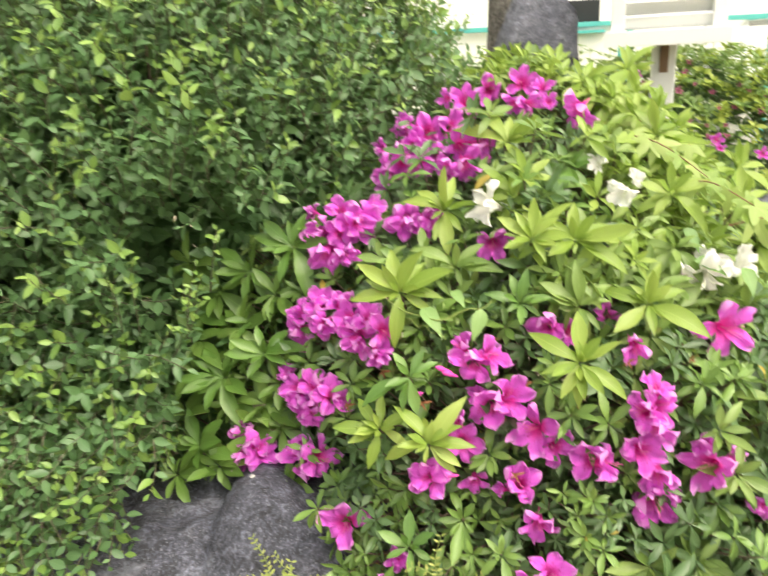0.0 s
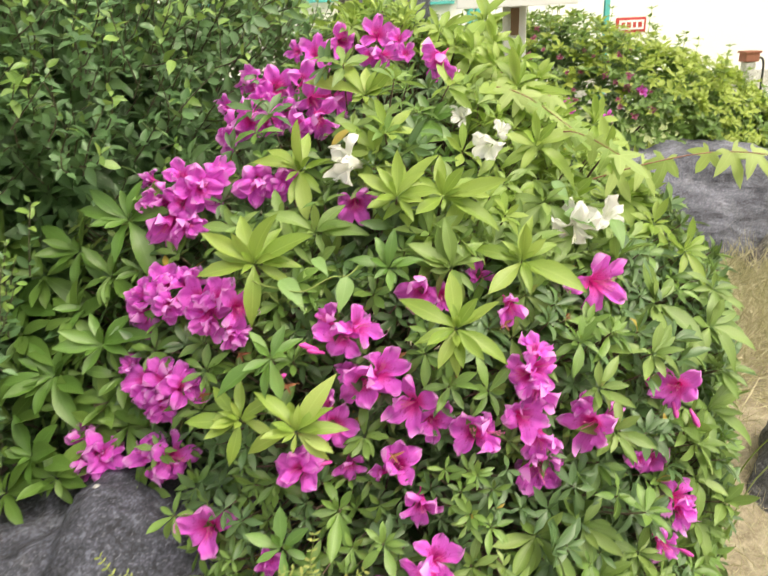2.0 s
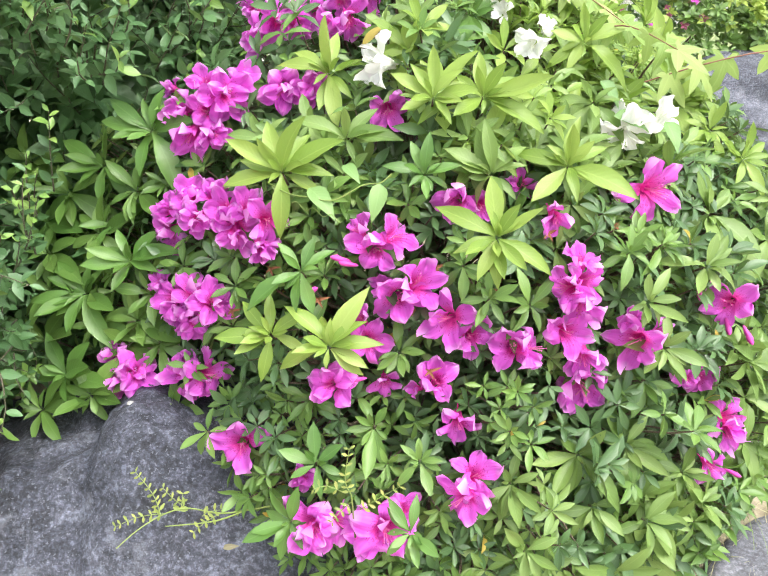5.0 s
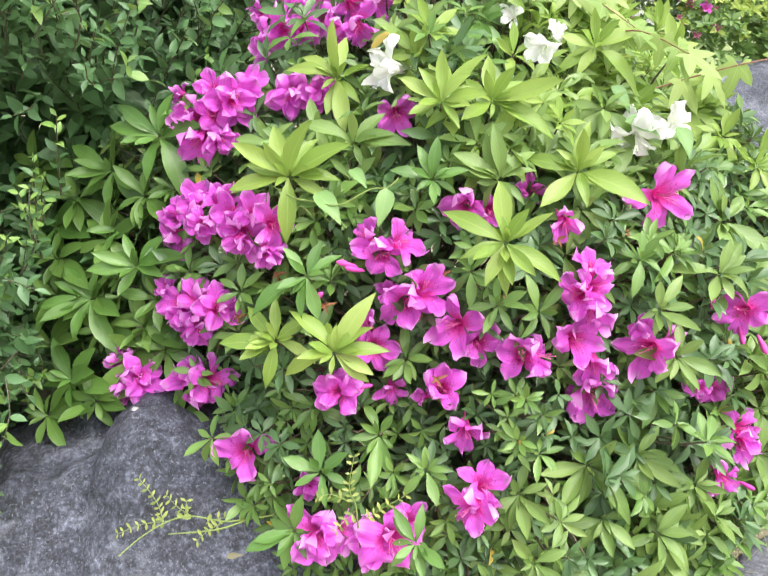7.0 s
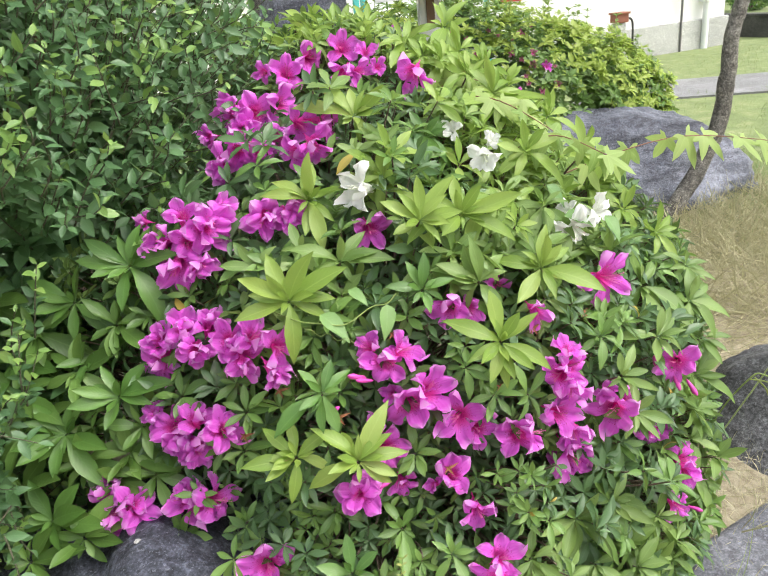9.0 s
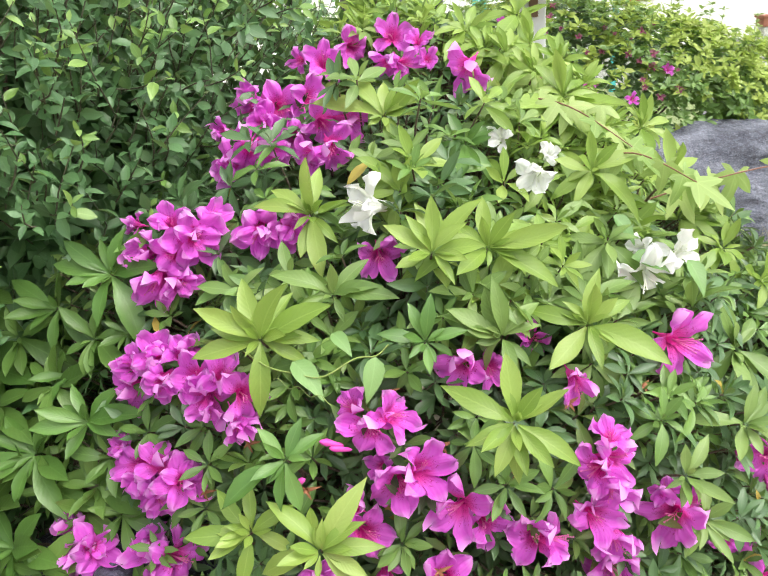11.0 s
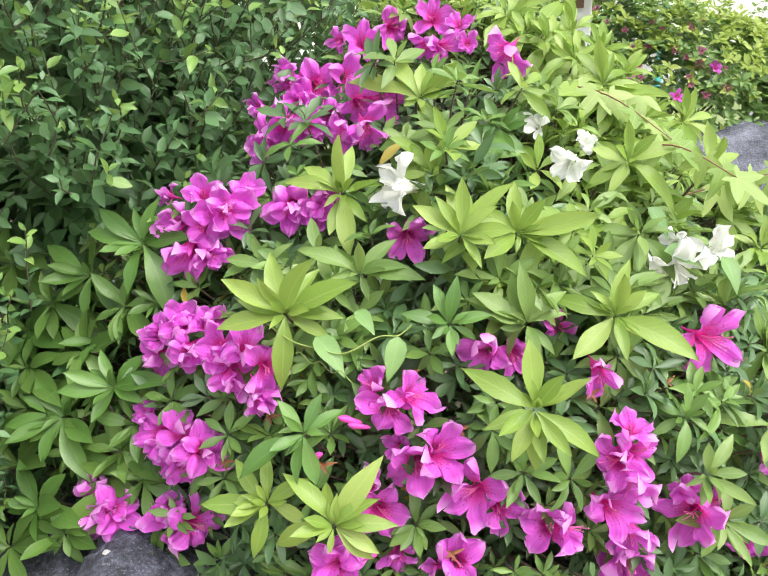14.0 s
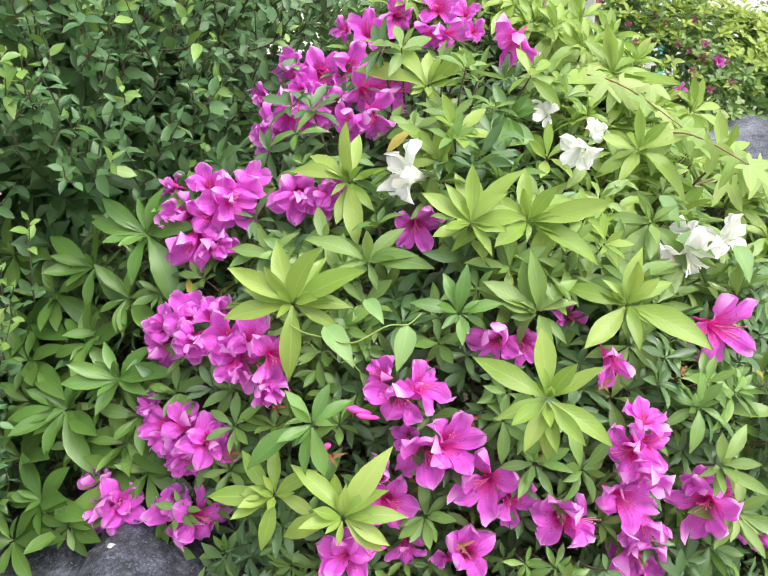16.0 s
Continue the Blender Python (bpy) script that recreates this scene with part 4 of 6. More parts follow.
shoot(-0.131, 1.178, 0.626, (-0.17, -0.81, 0.57), OLD, [(164, 66, 0.041), (80, 66, 0.042), (0, 66, 0.043), (288, 66, 0.059), (236, 66, 0.053)])
# fresh upper shoots
shoot(0.130, 1.227, 0.896, (-0.11, -0.82, 0.57), LIME, [(344, 66, 0.070), (44, 66, 0.069), (60, 66, 0.078), (296, 66, 0.056), (168, 66, 0.059), (196, 66, 0.089), (280, 66, 0.047), (332, 40, 0.095)])
shoot(0.055, 1.073, 0.795, (-0.10, -0.82, 0.56), LIME, [(20, 66, 0.081), (288, 66, 0.102), (188, 66, 0.078), (60, 66, 0.085), (76, 66, 0.059), (328, 66, 0.068), (336, 40, 0.094), (276, 66, 0.063), (100, 66, 0.086)])
shoot(0.267, 1.079, 0.878, (-0.09, -0.83, 0.56), LIME, [(356, 66, 0.061), (56, 66, 0.069), (316, 66, 0.084), (268, 66, 0.063), (108, 66, 0.047), (320, 45, 0.053), (28, 35, 0.050), (212, 66, 0.030)])
shoot(0.337, 1.093, 0.871, (-0.08, -0.82, 0.56), LIME, [(8, 66, 0.065), (312, 66, 0.070), (268, 66, 0.090), (240, 66, 0.090), (320, 40, 0.057), (52, 66, 0.047)])
shoot(0.337, 1.036, 0.778, (-0.08, -0.82, 0.57), YOUNG, [(20, 66, 0.068), (52, 66, 0.072), (68, 66, 0.076), (328, 66, 0.059), (0, 40, 0.072), (296, 66, 0.046), (204, 66, 0.036), (76, 66, 0.044)])
shoot(0.441, 1.033, 0.782, (-0.07, -0.82, 0.57), LIME, [(4, 66, 0.059), (300, 66, 0.060), (240, 66, 0.097), (72, 66, 0.072), (232, 50, 0.030), (132, 66, 0.077), (348, 40, 0.066)])
shoot(0.321, 0.929, 0.731, (-0.09, -0.81, 0.58), LIME, [(4, 66, 0.077), (60, 66, 0.076), (124, 66, 0.056), (292, 66, 0.065), (240, 66, 0.077), (156, 66, 0.057), (212, 66, 0.060), (352, 35, 0.035)])
shoot(0.245, 1.028, 0.789, (-0.09, -0.82, 0.57), FULL, [(20, 66, 0.048), (292, 66, 0.050), (76, 66, 0.055), (208, 66, 0.026), (356, 40, 0.056)])
shoot(0.099, 0.928, 0.598, (-0.10, -0.81, 0.58), LIME, [(92, 66, 0.077), (32, 66, 0.077), (316, 66, 0.062), (248, 66, 0.057), (344, 40, 0.089), (172, 66, 0.025)])
shoot(0.019, 0.977, 0.597, (-0.11, -0.81, 0.58), LIME, [(96, 66, 0.079), (32, 66, 0.061), (0, 66, 0.058), (180, 66, 0.061), (304, 66, 0.058), (116, 66, 0.054)])
shoot(0.071, 0.983, 0.685, (-0.10, -0.81, 0.58), FULL, [(112, 66, 0.088), (164, 66, 0.052), (300, 66, 0.048), (32, 66, 0.047), (340, 66, 0.048)])
shoot(0.253, 1.370, 0.995, (-0.08, -0.80, 0.59), LIME, [(4, 66, 0.058), (292, 66, 0.077), (72, 66, 0.115), (36, 66, 0.054), (204, 66, 0.047), (264, 66, 0.056), (36, 50, 0.093)])
shoot(0.146, 1.117, 0.824, (-0.10, -0.82, 0.56), YOUNG, [(316, 66, 0.059), (272, 66, 0.079), (44, 66, 0.045), (60, 66, 0.077), (204, 66, 0.033), (356, 40, 0.051)])
shoot(0.529, 1.253, 0.909, (-0.02, -0.81, 0.58), LIME, [(280, 66, 0.077), (352, 66, 0.052), (72, 66, 0.057), (236, 66, 0.085), (124, 66, 0.066), (308, 50, 0.048)])
shoot(0.664, 1.289, 0.876, (0.02, -0.81, 0.59), LIME, [(32, 66, 0.073), (356, 66, 0.074), (316, 66, 0.061), (52, 66, 0.032), (284, 66, 0.032), (16, 30, 0.078)])
shoot(0.513, 1.457, 1.029, (-0.00, -0.79, 0.61), LIME, [(12, 66, 0.060), (292, 66, 0.046), (108, 66, 0.069), (236, 66, 0.068), (176, 66, 0.071), (44, 66, 0.055)])
shoot(0.541, 1.407, 0.992, (-0.00, -0.80, 0.61), LIME, [(112, 66, 0.112), (252, 66, 0.071), (232, 66, 0.106), (192, 66, 0.082), (140, 66, 0.102), (340, 66, 0.044)])
shoot(0.516, 1.162, 0.834, (-0.04, -0.82, 0.58), YOUNG, [(132, 66, 0.080), (296, 66, 0.041), (220, 66, 0.075), (32, 66, 0.041), (172, 66, 0.061)])
shoot(0.357, 1.288, 0.957, (-0.06, -0.81, 0.58), FULL, [(92, 66, 0.062), (32, 66, 0.054), (308, 66, 0.054), (224, 66, 0.063), (164, 66, 0.082), (128, 66, 0.105)])
# crown shoots
shoot(0.485, 1.525, 1.051, (-0.00, -0.78, 0.63), LIME, [(84, 66, 0.058), (348, 66, 0.050), (264, 66, 0.051), (200, 66, 0.067), (140, 66, 0.082), (24, 66, 0.051)])
shoot(0.534, 1.553, 1.065, (0.01, -0.78, 0.63), LIME, [(88, 66, 0.062), (348, 66, 0.051), (264, 66, 0.051), (196, 66, 0.069), (140, 66, 0.089), (24, 66, 0.051)])
shoot(0.455, 1.550, 1.064, (-0.01, -0.77, 0.63), LIME, [(84, 66, 0.058), (348, 66, 0.051), (264, 66, 0.052), (200, 66, 0.071), (140, 66, 0.081), (24, 66, 0.051)])
shoot(0.569, 1.505, 1.034, (0.02, -0.78, 0.62), LIME, [(84, 66, 0.061), (348, 66, 0.050), (264, 66, 0.049), (196, 66, 0.064), (136, 66, 0.085), (24, 66, 0.050)])
shoot(0.531, 1.620, 1.109, (0.01, -0.77, 0.64), LIME, [(88, 66, 0.064), (348, 66, 0.053), (264, 66, 0.053), (196, 66, 0.075), (140, 66, 0.097), (24, 66, 0.053)])
shoot(0.433, 1.601, 1.091, (-0.02, -0.76, 0.65), LIME, [(84, 66, 0.058), (348, 66, 0.053), (264, 66, 0.054), (200, 66, 0.076), (144, 66, 0.087), (24, 66, 0.053)])
shoot(0.589, 1.454, 0.999, (0.02, -0.79, 0.61), LIME, [(84, 66, 0.061), (348, 66, 0.048), (268, 66, 0.047), (200, 66, 0.057), (136, 66, 0.081), (28, 66, 0.050)])
# darker small rosettes of the lower half
shoot(0.193, 0.966, 0.557, (-0.10, -0.81, 0.57), OLD, [(4, 66, 0.047), (316, 66, 0.039), (268, 66, 0.038), (152, 66, 0.035), (192, 66, 0.037), (92, 66, 0.029)])
shoot(0.516, 0.985, 0.668, (-0.05, -0.81, 0.58), OLD, [(60, 66, 0.043), (0, 66, 0.037), (316, 66, 0.037), (244, 66, 0.027), (164, 66, 0.048), (112, 66, 0.041)])
shoot(0.537, 0.959, 0.604, (-0.05, -0.81, 0.58), YOUNG, [(320, 66, 0.052), (224, 66, 0.059), (8, 66, 0.037), (112, 66, 0.027), (268, 66, 0.043)])
shoot(0.315, 0.944, 0.639, (-0.08, -0.81, 0.58), OLD, [(100, 66, 0.039), (4, 66, 0.032), (260, 66, 0.042), (296, 66, 0.042), (196, 66, 0.038), (148, 66, 0.042)])
shoot(0.069, 0.994, 0.586, (-0.11, -0.81, 0.57), OLD, [(48, 66, 0.039), (328, 66, 0.053), (172, 66, 0.029)])
shoot(0.208, 1.009, 0.667, (-0.09, -0.81, 0.57), OLD, [(32, 66, 0.035), (288, 66, 0.039), (200, 66, 0.032)])
shoot(0.024, 0.855, 0.374, (-0.11, -0.85, 0.51), FULL, [(96, 66, 0.052), (160, 66, 0.051), (348, 66, 0.059), (28, 66, 0.049), (224, 66, 0.036), (108, 66, 0.069)])
shoot(0.064, 0.901, 0.430, (-0.11, -0.86, 0.51), FULL, [(0, 66, 0.061), (68, 66, 0.053), (108, 66, 0.038), (196, 66, 0.037), (312, 66, 0.051)])
shoot(0.182, 0.793, 0.394, (-0.09, -0.85, 0.52), FULL, [(40, 66, 0.049), (248, 66, 0.048), (196, 66, 0.041), (120, 66, 0.039), (168, 66, 0.035), (348, 66, 0.044)])
shoot(0.148, 0.916, 0.471, (-0.10, -0.86, 0.50), OLD, [(96, 66, 0.038), (172, 66, 0.067), (200, 66, 0.050), (336, 66, 0.032), (44, 66, 0.033)])
shoot(0.060, 0.963, 0.495, (-0.12, -0.86, 0.50), OLD, [(56, 66, 0.041), (300, 66, 0.048), (184, 66, 0.035), (136, 66, 0.038), (256, 66, 0.051)])
shoot(0.205, 0.867, 0.445, (-0.08, -0.86, 0.51), OLD, [(124, 66, 0.042), (244, 66, 0.029), (204, 66, 0.048), (40, 66, 0.030)])
# hanging fresh leaves low on the open side
shoot(0.444, 0.931, 0.374, (-0.02, -0.87, 0.49), YOUNG, [(216, 66, 0.094), (88, 66, 0.078), (268, 66, 0.061), (168, 66, 0.059), (312, 66, 0.057), (136, 66, 0.078)])
shoot(0.525, 0.954, 0.365, (0.01, -0.87, 0.49), YOUNG, [(264, 66, 0.050), (224, 66, 0.072), (168, 66, 0.072), (28, 66, 0.060), (252, 66, 0.075)])
shoot(0.328, 0.863, 0.394, (-0.06, -0.86, 0.50), YOUNG, [(224, 66, 0.052), (152, 66, 0.056), (296, 66, 0.037), (112, 66, 0.042), (180, 66, 0.063)])
shoot(0.459, 0.900, 0.300, (-0.01, -0.87, 0.49), YOUNG, [(236, 66, 0.060), (184, 66, 0.054), (132, 66, 0.054), (284, 66, 0.042), (92, 66, 0.063)])
shoot(0.546, 0.906, 0.255, (0.02, -0.88, 0.48), YOUNG, [(280, 66, 0.049), (104, 66, 0.052), (224, 66, 0.081), (180, 66, 0.048), (324, 66, 0.061)])
shoot(0.631, 0.971, 0.282, (0.05, -0.88, 0.48), YOUNG, [(248, 66, 0.049), (208, 66, 0.062), (140, 66, 0.060), (340, 66, 0.056), (56, 66, 0.064)])
shoot(0.577, 0.976, 0.515, (0.01, -0.86, 0.51), YOUNG, [(248, 66, 0.062), (80, 66, 0.075), (192, 66, 0.055), (124, 66, 0.069), (348, 66, 0.053)])
shoot(0.562, 0.992, 0.448, (0.02, -0.87, 0.50), OLD, [(108, 66, 0.055), (152, 66, 0.056), (256, 66, 0.040), (32, 66, 0.051)])
shoot(0.337, 0.814, 0.319, (-0.06, -0.86, 0.51), YOUNG, [(40, 66, 0.056), (300, 66, 0.047), (164, 66, 0.043), (244, 66, 0.049)])
shoot(0.651, 1.025, 0.616, (0.02, -0.86, 0.51), YOUNG, [(64, 66, 0.073), (248, 66, 0.051), (348, 66, 0.051), (136, 66, 0.062), (300, 66, 0.046)])
# shoots that stand out of the rim over the open soil
shoot(0.842, 1.300, 0.683, (0.13, -0.83, 0.55), LIME, [(284, 66, 0.059), (188, 66, 0.072), (68, 66, 0.074), (340, 66, 0.063)])
shoot(0.736, 1.190, 0.629, (0.10, -0.84, 0.54), YOUNG, [(28, 66, 0.086), (316, 66, 0.044), (220, 66, 0.114), (120, 66, 0.115), (140, 66, 0.108), (172, 66, 0.115)])
shoot(0.839, 1.182, 0.577, (0.12, -0.84, 0.53), YOUNG, [(276, 66, 0.080), (236, 66, 0.095), (204, 66, 0.077), (120, 66, 0.111), (340, 66, 0.052)])
shoot(0.826, 1.134, 0.436, (0.13, -0.85, 0.51), YOUNG, [(224, 66, 0.089), (248, 66, 0.053), (312, 66, 0.077), (140, 66, 0.088), (68, 66, 0.092)])
shoot(0.796, 1.095, 0.318, (0.13, -0.86, 0.50), YOUNG, [(228, 66, 0.057), (280, 66, 0.067), (168, 66, 0.073), (88, 66, 0.078)])
shoot(0.788, 1.069, 0.247, (0.13, -0.86, 0.49), YOUNG, [(224, 66, 0.049), (176, 66, 0.071), (84, 66, 0.074), (132, 66, 0.067)])
shoot(0.774, 1.449, 0.754, (0.16, -0.80, 0.57), LIME, [(284, 66, 0.115), (260, 66, 0.115), (296, 66, 0.066), (80, 66, 0.100), (164, 66, 0.087)])
shoot(0.809, 1.366, 0.721, (0.14, -0.82, 0.56), LIME, [(244, 66, 0.063), (324, 66, 0.055), (188, 66, 0.095), (108, 66, 0.115)])
shoot(0.806, 1.681, 0.873, (0.19, -0.76, 0.62), LIME, [(272, 66, 0.074), (224, 66, 0.110), (84, 66, 0.096), (328, 66, 0.074), (144, 66, 0.115)])
shoot(0.857, 1.156, 0.502, (0.12, -0.84, 0.52), YOUNG, [(268, 66, 0.055), (220, 66, 0.050), (44, 66, 0.062), (164, 66, 0.062)])
shoot(0.870, 1.236, 0.626, (0.12, -0.83, 0.54), YOUNG, [(280, 66, 0.050), (224, 66, 0.060), (44, 66, 0.059), (144, 66, 0.078)])

# the rest of the foliage, in three depths
rest = Leaves(AZ_FORMS + AZ_LOW, [LEAF_YOUNG, LEAF_MID, LEAF_OLD_SHADED, LEAF_YELLOW, LEAF_LIME])
TIPS = np.array(TIPS)


def edge(z):
    """How far left the azalea reaches at a height."""
    return -0.52 if z < 0.78 else -0.23 + (z - 0.8) * 1.5


def hides_from_camera(p, rows, gap):
    """Whether a shoot at p would stand in the camera's view of what is in rows."""
    # light: directions from the rows to roughly where the camera stands
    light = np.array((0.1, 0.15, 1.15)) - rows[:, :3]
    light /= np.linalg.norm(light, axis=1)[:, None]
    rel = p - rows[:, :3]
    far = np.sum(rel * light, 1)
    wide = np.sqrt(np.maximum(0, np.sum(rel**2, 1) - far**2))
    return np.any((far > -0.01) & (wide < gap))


def fill(count, gap, depth, sizes, deep):
    rng = az_rng
    kept = np.zeros((0, 3))
    tries = 0
    while len(kept) < count and tries < count * 14:
        tries += 1
        d = unit(rng.normal(0, 1, 3))
        if d[1] > 0.45 or d[2] < -0.35:
            continue
        lump = 1 + 0.05 * noise.noise(Vector(d) * 3.0) + 0.03 * noise.noise(Vector(d) * 8.0)
        p = MOUND + d * GIRTH * lump
        o = outward(p)
        p = p + o * (0.02 * min(1.0, max(0.0, (p[0] - 0.6) / 0.2)) * (0.1 < p[2] < 0.62) - 0.055 * min(1.0, max(0.0, (p[2] - 0.7) / 0.12)) * min(1.0, max(0.0, (p[0] - 0.32) / 0.2)))
        p = p - o * rng.uniform(*depth)
        if p[2] < 0.05 or p[0] < edge(p[2]) or (p[0] < -0.12 and deep == 0 and rng.uniform() < 0.5) or (p[1] < 1.3 and p[2] < 0.5 and p[0] < -0.14 + (0.47 - p[2]) * 0.6) or (p[0] < -0.2 and p[2] < 0.47):
            continue
        if len(kept) and np.min(np.sum((kept - p) ** 2, 1)) < gap * gap:
            continue
        gapv = p - BLOOMS[:, :3]
        ahead = np.sum(gapv * BLOOMS[:, 3:], 1)
        aside = np.sqrt(np.maximum(0, np.sum(gapv**2, 1) - ahead**2))
        if np.any((ahead > (-0.005 if deep else -0.03)) & (ahead < 0.12) & (aside < (0.034 if deep else 0.045))):
            continue
        near = p - TIPS[:, :3]
        ahead = np.sum(near * TIPS[:, 3:6], 1)
        aside = np.sqrt(np.maximum(0, np.sum(near**2, 1) - ahead**2))
        # foliage is left out where it would cover tips or flowers from the camera
        if not deep and (hides_from_camera(p, TIPS, 0.05) or np.any((ahead > -0.015) & (ahead < 0.12) & (aside < 0.8 * TIPS[:, 6]))):
            continue
        if not deep and hides_from_camera(p, BLOOMS, 0.036):
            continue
        kept = np.vstack([kept, p])
        right = p[0] > 0.35
        patch = noise.noise(Vector(p) * 5.0)
        chance = rng.uniform(0, 1)
        fresh = (0.08 if p[2] > 0.62 else -0.06) + 0.5 * (p[2] > 0.72) + 0.3 * (p[2] > 0.78 and right) + 0.2 * (right and p[2] < 0.5) + 0.2 * right + 0.6 * patch - 0.3 * (0.42 < p[2] < 0.74)
        # shade put into colour: deep leaves dark, low and mid-height ones more often
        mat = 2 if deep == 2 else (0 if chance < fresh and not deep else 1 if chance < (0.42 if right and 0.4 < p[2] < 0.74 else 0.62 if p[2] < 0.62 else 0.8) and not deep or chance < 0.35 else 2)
        # lime at the upper right: new growth, and bright light put into the colour
        if mat == 0 and p[2] > 0.8 and p[0] > 0.22 and rng.uniform() < 0.65:
            mat = 4
        small = p[2] < 0.62 and 0.0 < p[0] < 0.45
        size = rng.uniform(*sizes) * (1.2 if mat in (0, 4) else 0.95) * (0.72 if small else 0.88 if right and p[2] > 0.8 else 1.08 if right or p[2] > 0.8 else 0.95)
        axis = unit(o + np.array((0, -0.15, 0.7)) + rng.normal(0, 0.42, 3))
        for at, turn, s, form in whorl(rng, p, axis, size, int(rng.integers(5, 9)), rng.uniform(38, 76), 1):
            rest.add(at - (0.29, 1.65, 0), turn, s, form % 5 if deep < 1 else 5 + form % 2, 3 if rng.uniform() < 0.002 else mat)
        if not deep or rng.uniform() < 0.4:
            foot = p - o * rng.uniform(0.12, 0.25) - (0, 0, 0.05)
            twigs.append(tube(bezier([p - (0.29, 1.65, 0), (p + foot) / 2 - (0.29, 1.65, 0) + rng.normal(0, 0.01, 3), foot - (0.29, 1.65, 0)], 4), [0.0013, 0.0016, 0.002, 0.0026], 4))


fill(2500, 0.022, (-0.02, 0.035), (0.034, 0.052), 0)
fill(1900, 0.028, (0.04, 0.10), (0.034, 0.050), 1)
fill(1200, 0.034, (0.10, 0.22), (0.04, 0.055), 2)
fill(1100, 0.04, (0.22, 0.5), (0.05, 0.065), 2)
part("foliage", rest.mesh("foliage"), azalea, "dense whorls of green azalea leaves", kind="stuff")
for i in range(26):
    a = az_rng.uniform(0, 6.28)
    out = az_rng.uniform(0.3, 0.8)
    top = MOUND + GIRTH * np.array((math.cos(a) * out, math.sin(a) * out, math.sqrt(max(0.05, 0.75 - out * out)))) * 0.86
    foot = np.array((0.29 + 0.12 * math.cos(a), 1.65 + 0.12 * math.sin(a), -0.03))
    line = bezier([foot, foot + (top - foot) * (0.45, 0.45, 0.3), top], 9) - (0.29, 1.65, 0)
    part("branch", mesh_of("branch", *tube(line, np.linspace(0.012, 0.003, 9), 7), [BARK]), azalea)
part("twig", mesh_of("twig", *joined(twigs), [BARK]), azalea, "fine brown twigs", kind="stuff")


# ---- the small-leaved shrub behind the rock ----
shrub = thing("evergreen_shrub", "tall dense shrub with small dark glossy leaves and fresh tips", "shrub", (-0.75, 2.05, 0.0))
SHRUB, SHRUB_GIRTH = np.array((-0.74, 2.10, 0.72)), np.array((1.0, 0.94, 0.92))
sh_rng = np.random.default_rng(8)
green_leaves = Leaves(SHRUB_FORMS + SHRUB_LOW, [HEDGE_OLD, HEDGE_YOUNG])
sprays = []


def spray(p, way, length, size, fresh, low=False):
    """A leafy twig with leaves on alternate sides."""
    rng = sh_rng
    way = unit(way)
    bend = rng.normal(0, 0.25, 3) + (0, 0, 0.25)
    mid, tip = p + way * length * 0.5, p + unit(way + bend * 0.5) * length
    line = bezier([p, mid, tip], 5)
    sprays.append(tube(line - (-0.75, 2.05, 0.0), [0.0018, 0.0016, 0.0013, 0.001, 0.0007], 3))
    n = int(length / 0.012)
    along = bezier([p, mid, tip], n)
    roll = rng.uniform(0, 6.28)
    for i, at in enumerate(along):
        a = roll + i * 2.5
        side = unit(cross(way, (0.1, 0.2, 1)))
        other = cross(way, side)
        out = side * math.cos(a) + other * math.sin(a)
        y = unit(way * 0.6 + out + (0, 0, 0.1))
        z = unit(np.array((0, -0.55, 0.75)) + rng.normal(0, 0.4, 3))
        s = size * rng.uniform(0.7, 1.15) * (0.65 if i > n - 3 else 1)
        young = i > n * 0.55 and fresh
        green_leaves.add(at - (-0.75, 2.05, 0.0), frame_of(y, z), s, int(rng.integers(0, 9)) % 2 + 3 if low else int(rng.integers(0, 9)) % 3, 1 if young else 0)


def cover(count, depth, fresh, sizes=(0.024, 0.038), rear=False):
    rng = sh_rng
    done = 0
    while done < count:
        d = unit(rng.normal(0, 1, 3))
        if (d[1] > 0.3) != rear:
            continue
        p = SHRUB + d * SHRUB_GIRTH * (1 + 0.07 * noise.noise(Vector(d) * 2.5) + 0.04 * noise.noise(Vector(d) * 7))
        o = unit((p - SHRUB) / SHRUB_GIRTH**2)
        p = p - o * rng.uniform(*depth)
        q = (p - MOUND) / GIRTH
        # no spray in the camera's sight line to azalea tips and flowers
        if p[2] < 0.2 or hides_from_camera(p, TIPS, 0.11) or hides_from_camera(p, BLOOMS, 0.06) or (q @ q < 0.95 and p[0] > edge(p[2])) or q @ q < 0.55 or (p[2] < 0.42 and p[1] < 1.3):
            continue
        done += 1
        spray(p, o + np.array((0.1, -0.1, 0.55)) + rng.normal(0, 0.45, 3), rng.uniform(0.07, 0.17), rng.uniform(*sizes), rng.uniform() < fresh + (0.5 * min(1.0, max(0.0, (-0.6 - p[0]) / 0.35)) + 0.2 * (p[2] > 1.15)) * (depth[0] < 0.1), rear or depth[0] > 0.05)


